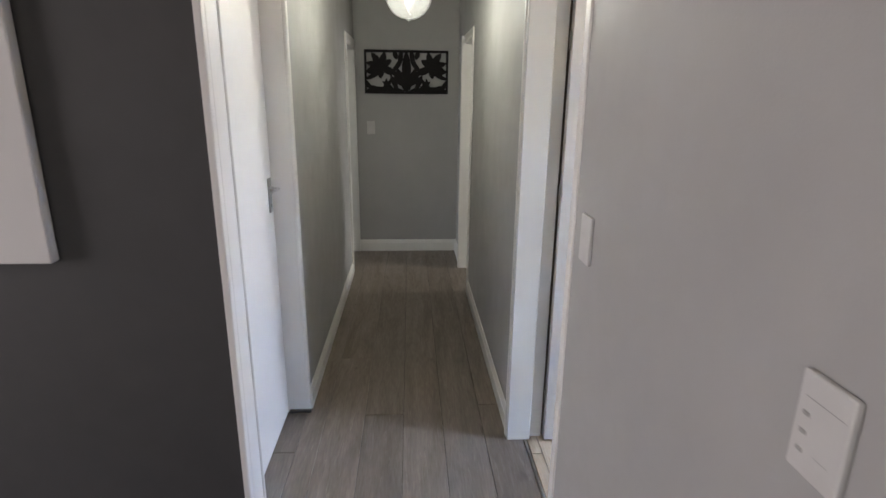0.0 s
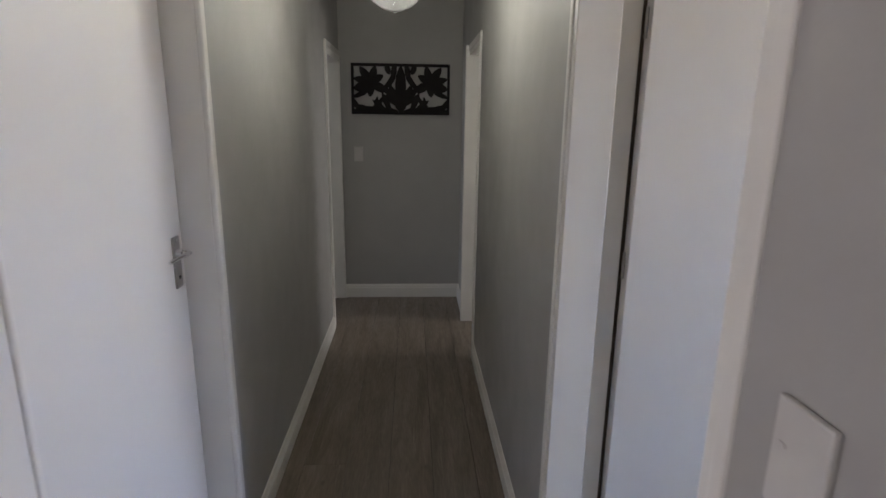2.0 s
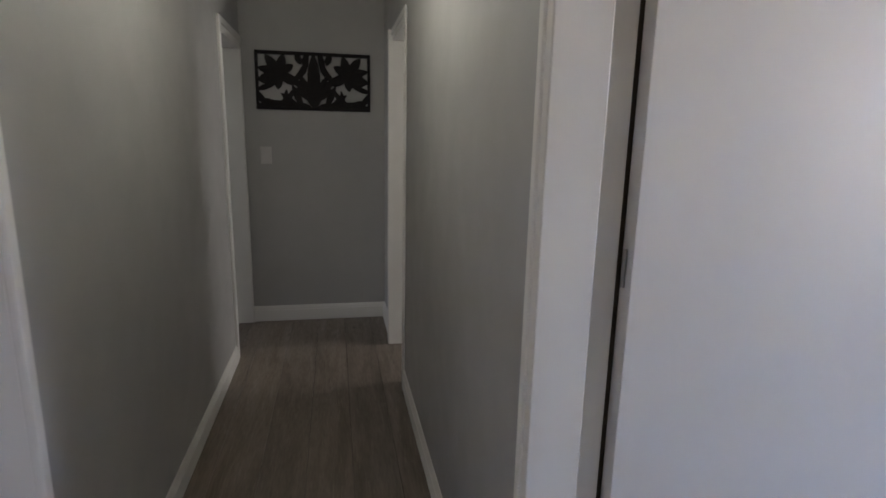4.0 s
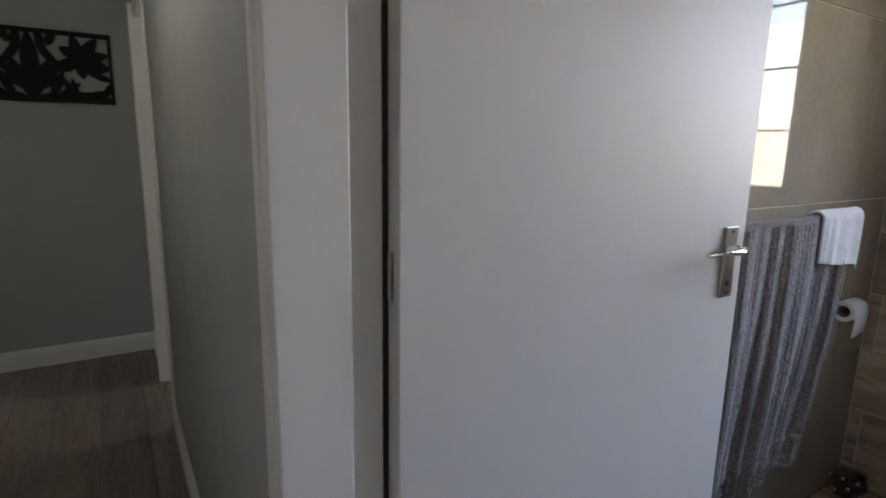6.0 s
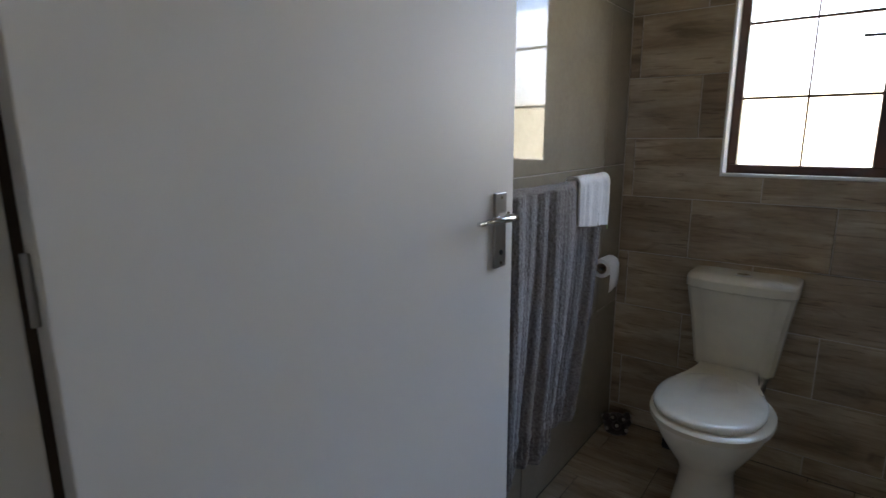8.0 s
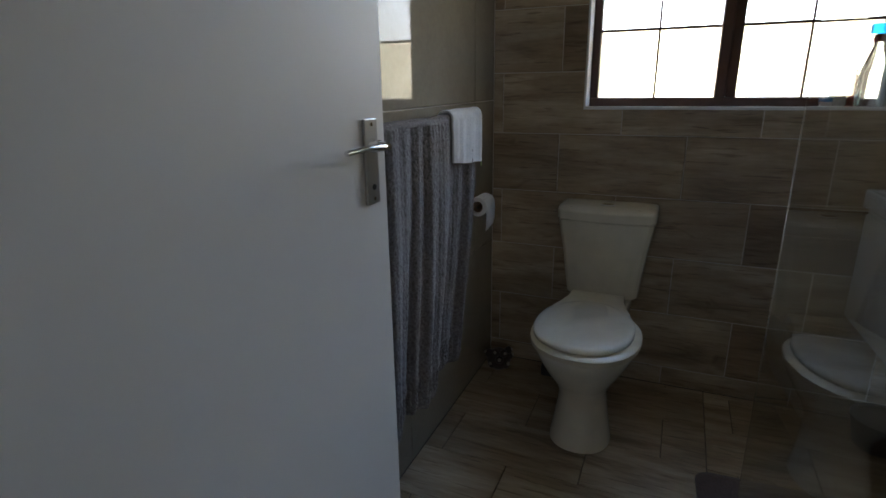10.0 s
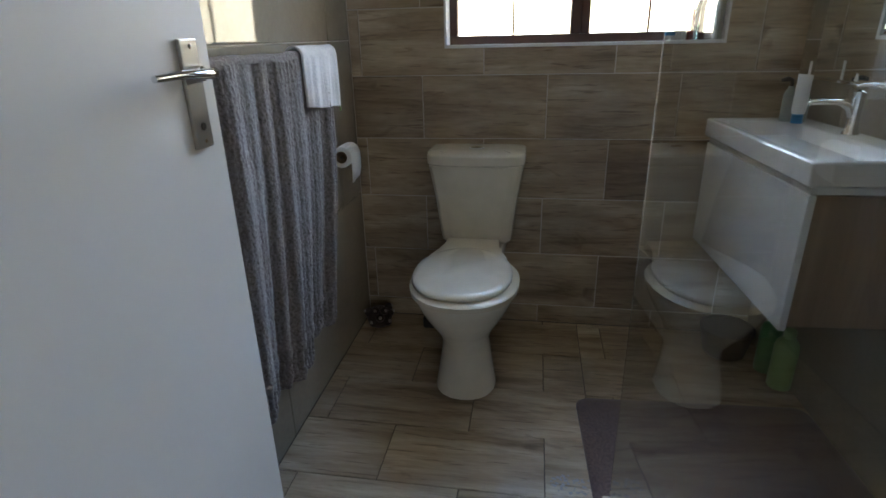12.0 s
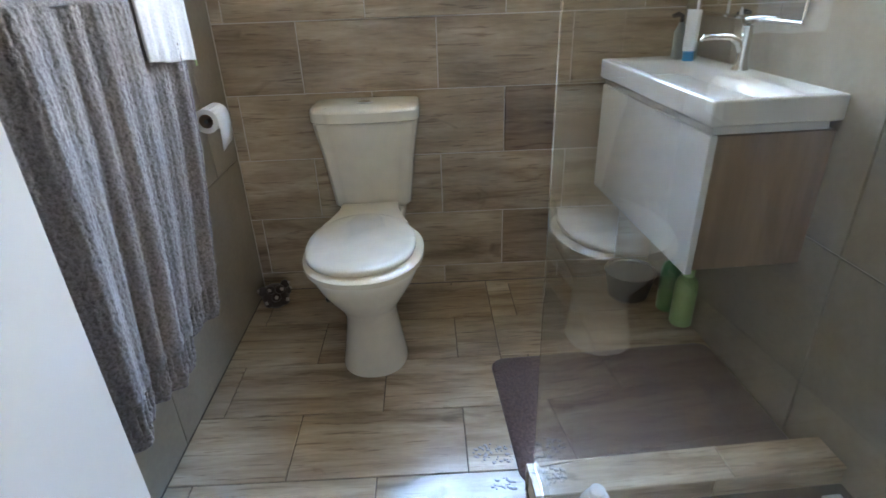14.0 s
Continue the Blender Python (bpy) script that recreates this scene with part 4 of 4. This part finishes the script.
# ---- shower ----
glass_t = thing("shower_screen", (2.236, 1.520, 0.040), "clear frameless glass shower screen", "shower screen", turn=4.0)
g = part("glass_panel", boxed(-1.128, -0.003, 0.060, 0.0, 0.003, 1.95, bevel=0.0006), GLASS, glass_t)
g.visible_shadow = False
part("wall_channel", boxed(-1.150, -0.010, 0.058, -1.128, 0.010, 1.95), CHROME, glass_t, "chrome wall channel")
shower_floor = solid("shower_floor", boxed(1.082, YR, -0.003, 2.188, 1.525, 0.038), FLOOR_GROUT, "dark shower floor with pale mosaic strips", "floor", "structure")
kerb = solid("shower_kerb", boxed(2.192, YR, -0.003, 2.277, 1.545, 0.087), GROUT, "tiled shower kerb", "kerb", "structure")
kerb2 = solid("shower_kerb_return", boxed(1.082, 1.527, -0.003, 2.188, 1.553, 0.092), GROUT, "tiled shower kerb under the glass", "kerb", "structure")
shampoo = bottle("shampoo_bottle", (2.085, 1.415, 0.045), 0.034, 0.145, WHITE_PLASTIC, WHITE_PLASTIC, "white shampoo bottle on the shower floor")

# opaque pale grey: the glints of plain water are put into the drops' colour
WATER_GLINT = plain("water_glint", (0.36, 0.34, 0.32), 0.05)


def puddle(place, spread, count, seed, label):
    """A patch of small flat drops, one mesh."""
    rng = random.Random(seed)
    bm = bmesh.new()
    for k in range(count):
        a, d = rng.uniform(0, 2 * math.pi), spread * math.sqrt(rng.random())
        cx, cy = place[0] + d * math.cos(a) * 0.6, place[1] + d * math.sin(a)
        r = rng.uniform(0.0015, 0.0055)
        e = rng.uniform(0.6, 1.6)
        n = 9
        wob = [rng.uniform(0.8, 1.2) for _ in range(n)]
        ring = lambda s, z: [(cx + s * r * w * math.cos(2 * math.pi * i / n), cy + s * r * e * w * math.sin(2 * math.pi * i / n), place[2] + z) for i, w in enumerate(wob)]
        loft(bm, [ring(1.0, 0.0003), ring(0.97, 0.0012), ring(0.7, 0.0020), ring(0.25, 0.0023)])
    solid("water_drops", bm, WATER_GLINT, label, "water drops", "stuff", 70)


puddle((2.365, 1.60, 0.0), 0.060, 60, 3, "splashed water drops, glints put into their pale colour, on the floor tile by the shower")
puddle((2.212, 1.485, 0.0952), 0.040, 36, 4, "splashed water drops, glints put into their pale colour, on the shower kerb")
puddle((2.265, 1.585, 0.0), 0.035, 24, 5, "splashed water drops, glints put into their pale colour, beside the shower screen")

# ---- window ledge things ----
SZ = 1.1485
spray = thing("spray_bottle", (3.335, 1.160, SZ), "clear spray bottle with blue trigger head", "spray bottle", turn=100)
part("body", loft(bmesh.new(), [[(a * math.cos(q), b * math.sin(q), z) for q in [2 * math.pi * k / 24 for k in range(24)]] for z, a, b in ((0, 0.036, 0.024), (0.004, 0.038, 0.026), (0.11, 0.038, 0.026), (0.15, 0.026, 0.020), (0.19, 0.013, 0.013), (0.205, 0.012, 0.012))]), BOTTLE_CLEAR, spray, "clear plastic body", 50).visible_shadow = False
part("collar", lathe([(0, 0.205), (0.015, 0.205), (0.015, 0.228), (0, 0.23)], 18), RED, spray, "red collar", 40)
part("trigger_head", boxed(-0.045, -0.012, 0.230, 0.028, 0.012, 0.262, bevel=0.006), BLUE_CLEAR, spray, "blue trigger head")
part("trigger", tube([(-0.02, 0, 0.235), (-0.032, 0, 0.215), (-0.028, 0, 0.195)], [0.007, 0.006, 0.004], 8), BLUE_CLEAR, spray, "", 50)
b1 = bottle("lotion_bottle", (3.335, 1.245, SZ), 0.026, 0.185, WHITE_PLASTIC, WHITE_PLASTIC, "white lotion bottle on the window ledge", "ledge bottles")
b2 = bottle("lotion_bottle", (3.340, 1.205, SZ), 0.012, 0.125, RED, RED, "slim dark red bottle on the window ledge", "ledge bottles")
b3 = bottle("lotion_bottle", (3.340, 1.118, SZ), 0.020, 0.19, GREY_PLASTIC, GREY_PLASTIC, "grey bottle at the ledge corner", "ledge bottles")
jar = thing("glass_jar", (3.328, 1.205, SZ), "small clear glass jar on the window ledge", "jar")
part("body", lathe([(0, 0), (0.022, 0), (0.024, 0.004), (0.024, 0.05), (0.022, 0.05), (0.021, 0.006), (0, 0.006)], 24), JAR_GLASS, jar, "", 40).visible_shadow = False
pot = thing("small_tub", (3.330, 1.275, SZ), "small blue-lidded tub on the window ledge", "tub")
part("body", lathe([(0, 0), (0.02, 0), (0.021, 0.018), (0, 0.018)], 20), WHITE_PLASTIC, pot, "", 40)
part("lid", lathe([(0, 0.018), (0.022, 0.018), (0.022, 0.03), (0, 0.031)], 20), BLUE, pot, "blue lid", 40)


# ---- tiles and planks ----
TILES = {}


def tile_data(rects, t, mat, ch=0.0015):
    """Mesh of one tile: chamfered when whole, square-edged when cut round a corner."""
    key = (tuple(tuple(round(v, 3) for v in r) for r in rects), t, mat.name)
    if key in TILES:
        return TILES[key]
    vs, fs = [], []
    for u0, v0, u1, v1 in rects:
        b = len(vs)
        c = ch if len(rects) == 1 else 0.0
        vs += [(u0, v0, -t), (u1, v0, -t), (u1, v1, -t), (u0, v1, -t), (u0, v0, -c), (u1, v0, -c), (u1, v1, -c), (u0, v1, -c)]
        for k in range(4):
            j = (k + 1) % 4
            fs.append((b + k, b + j, b + 4 + j, b + 4 + k))
        if c:
            vs += [(u0 + c, v0 + c, 0), (u1 - c, v0 + c, 0), (u1 - c, v1 - c, 0), (u0 + c, v1 - c, 0)]
            for k in range(4):
                j = (k + 1) % 4
                fs.append((b + 4 + k, b + 4 + j, b + 8 + j, b + 8 + k))
            fs.append((b + 8, b + 9, b + 10, b + 11))
        else:
            fs.append((b + 4, b + 5, b + 6, b + 7))
    me = bpy.data.meshes.new("tile")
    me.from_pydata(vs, [], fs)
    me.materials.append(mat)
    TILES[key] = me
    return me


def lay(parent, m, u_range, v_range, pu, pv, u_off, v_off, stagger, mat, gap=0.003, hole=None, t=0.008, name="tile", uneven=0.0, dark=()):
    """Lay pieces in courses on the plane m: u along the course, v across it, face towards +z of m."""
    U0, U1 = u_range
    V0, V1 = v_range
    r0 = math.floor((V0 - v_off) / pv)
    row = r0
    rng = random.Random(len(TILES) + 7)
    while v_off + row * pv < V1 - 1e-4:
        va, vb = max(V0, v_off + row * pv), min(V1, v_off + (row + 1) * pv)
        start = u_off + (stagger * (row % 2) if not callable(stagger) else stagger(row))
        k = math.floor((U0 - start) / pu)
        while start + k * pu < U1 - 1e-4:
            ua, ub = max(U0, start + k * pu), min(U1, start + (k + 1) * pu)
            print_mat = DARK_WOOD_TILE if (row, k) in dark else mat
            k += 1
            g = gap / 2
            a = (ua + g, va + g, ub - g, vb - g)
            if a[2] - a[0] < 0.008 or a[3] - a[1] < 0.008:
                continue
            rects = [a]
            if hole:
                h0, w0, h1, w1 = hole
                if a[0] < h1 and a[2] > h0 and a[1] < w1 and a[3] > w0:
                    rects = []
                    if a[1] < w0 - 0.004:
                        rects.append((a[0], a[1], a[2], w0))
                    if a[3] > w1 + 0.004:
                        rects.append((a[0], w1, a[2], a[3]))
                    lo, hi = max(a[1], w0), min(a[3], w1)
                    if a[0] < h0 - 0.004:
                        rects.append((a[0], lo, h0, hi))
                    if a[2] > h1 + 0.004:
                        rects.append((h1, lo, a[2], hi))
                    if not rects:
                        continue
            cu, cv = (rects[0][0] + rects[0][2]) / 2, (rects[0][1] + rects[0][3]) / 2
            me = tile_data([(p - cu, q - cv, r - cu, s - cv) for p, q, r, s in rects], t, print_mat)
            ob = new(name, me)
            ob.parent = parent
            ob.matrix_world = m @ pose(cu, cv, rng.uniform(-uneven, uneven))
        row += 1


# window wall: u runs along y, v upwards, face towards -x
m_back = Matrix(((0, 0, -1, XB), (-1, 0, 0, 0), (0, 1, 0, 0), (0, 0, 0, 1)))
lay(back_wall, m_back, (-YL, -YR), (0.0, CEIL), 0.4785, 0.2402, -1.700, 0.802, 0.2392, WOOD_TILE, gap=0.004, hole=(-2.085, 1.147, -1.095, 2.097), uneven=0.0004, dark=((-1, 0), (-3, 0), (2, -1)))
# bathroom floor: u along y, v along -x, face up
m_floor = Matrix(((0, 1, 0, 0), (-1, 0, 0, 0), (0, 0, 1, 0), (0, 0, 0, 1)))
lay(bath_floor, m_floor, (-YL, -1.53), (1.053, XB), 0.4785, 0.241, -2.154, 2.309, 0.2392, WOOD_TILE, uneven=0.0004)
lay(bath_floor, m_floor, (-1.53, -YR + 0.03), (2.24, XB), 0.4785, 0.241, -2.154, 2.309, 0.2392, WOOD_TILE, uneven=0.0004)
# polished tiles on the towel and vanity walls
towel_wall = bpy.data.objects["wall_towel"]
vanity_wall = bpy.data.objects["wall_vanity"]
m_towel = Matrix(((1, 0, 0, 0), (0, 0, -1, YL), (0, 1, 0, 0), (0, 0, 0, 1)))
lay(towel_wall, m_towel, (1.105, XB), (0.0, CEIL), 1.20, 0.60, 2.453, 0.575, lambda r: 0.0 if r < 0 else 0.62, GLOSS_TILE, gap=0.004)
m_van = Matrix(((-1, 0, 0, 0), (0, 0, 1, YR), (0, 1, 0, 0), (0, 0, 0, 1)))
lay(vanity_wall, m_van, (-XB, -1.105), (0.0, CEIL), 0.60, 0.60, -2.393, -0.055, 0.0, GLOSS_TILE, gap=0.004)
# kerb tiles, shower strips
m_kerb = Matrix(((0, 1, 0, 0), (-1, 0, 0, 0), (0, 0, 1, 0.095), (0, 0, 0, 1)))
lay(kerb, m_kerb, (-1.553, -YR), (2.186, 2.285), 0.4785, 0.2, -1.553, 2.186, 0.0, WOOD_TILE)
m_kface = Matrix(((0, 0, -1, 2.186), (-1, 0, 0, 0), (0, 1, 0, 0), (0, 0, 0, 1)))
lay(kerb, m_kface, (-1.525, -YR), (0.038, 0.093), 0.4785, 0.2, -1.60, 0.004, 0.0, WOOD_TILE)
m_kback = Matrix(((0, 0, 1, 2.285), (1, 0, 0, 0), (0, 1, 0, 0), (0, 0, 0, 1)))
lay(kerb, m_kback, (YR, 1.553), (0.0, 0.093), 0.4785, 0.2, YR, 0.0, 0.0, WOOD_TILE)
m_sh = Matrix(((0, 1, 0, 0), (-1, 0, 0, 0), (0, 0, 1, 0.045), (0, 0, 0, 1)))
lay(shower_floor, m_sh, (-1.522, -YR), (1.084, 2.184), 0.10, 0.20, -1.6, 0.9, 0.05, PLATE, gap=0.055, name="strip_tile")
# laminate planks of the passage: u along x, v along y is the plank's length
floor_ob = bpy.data.objects["floor"]
m_plank = Matrix(((1, 0, 0, 0), (0, 1, 0, 0), (0, 0, 1, 0), (0, 0, 0, 1)))
PW = 0.191
for k in range(-1, 6):
    x0 = 0.095 + PW * k
    xa, xb = max(-0.004, x0), min(1.038, x0 + PW)
    lay(floor_ob, m_plank, (xa, xb), (0.0, YEND), PW, 4.2, x0, -1.1 - (k * 0.61) % 1.9, 0.0, PLANK, gap=0.0018, t=0.006, name="plank")
lay(floor_ob, m_plank, (-0.115, -0.0045), (4.766, 5.394), 0.2, 1.21, -0.115, 4.5, 0.0, PLANK, gap=0.0018, t=0.006, name="plank")
lay(floor_ob, m_plank, (-0.115, -0.0045), (1.695, 2.532), 0.2, 1.21, -0.115, 1.0, 0.0, PLANK, gap=0.0018, t=0.006, name="plank")
for ob in (vanity_wall, kerb, kerb2, shower_floor):
    skewed(ob)
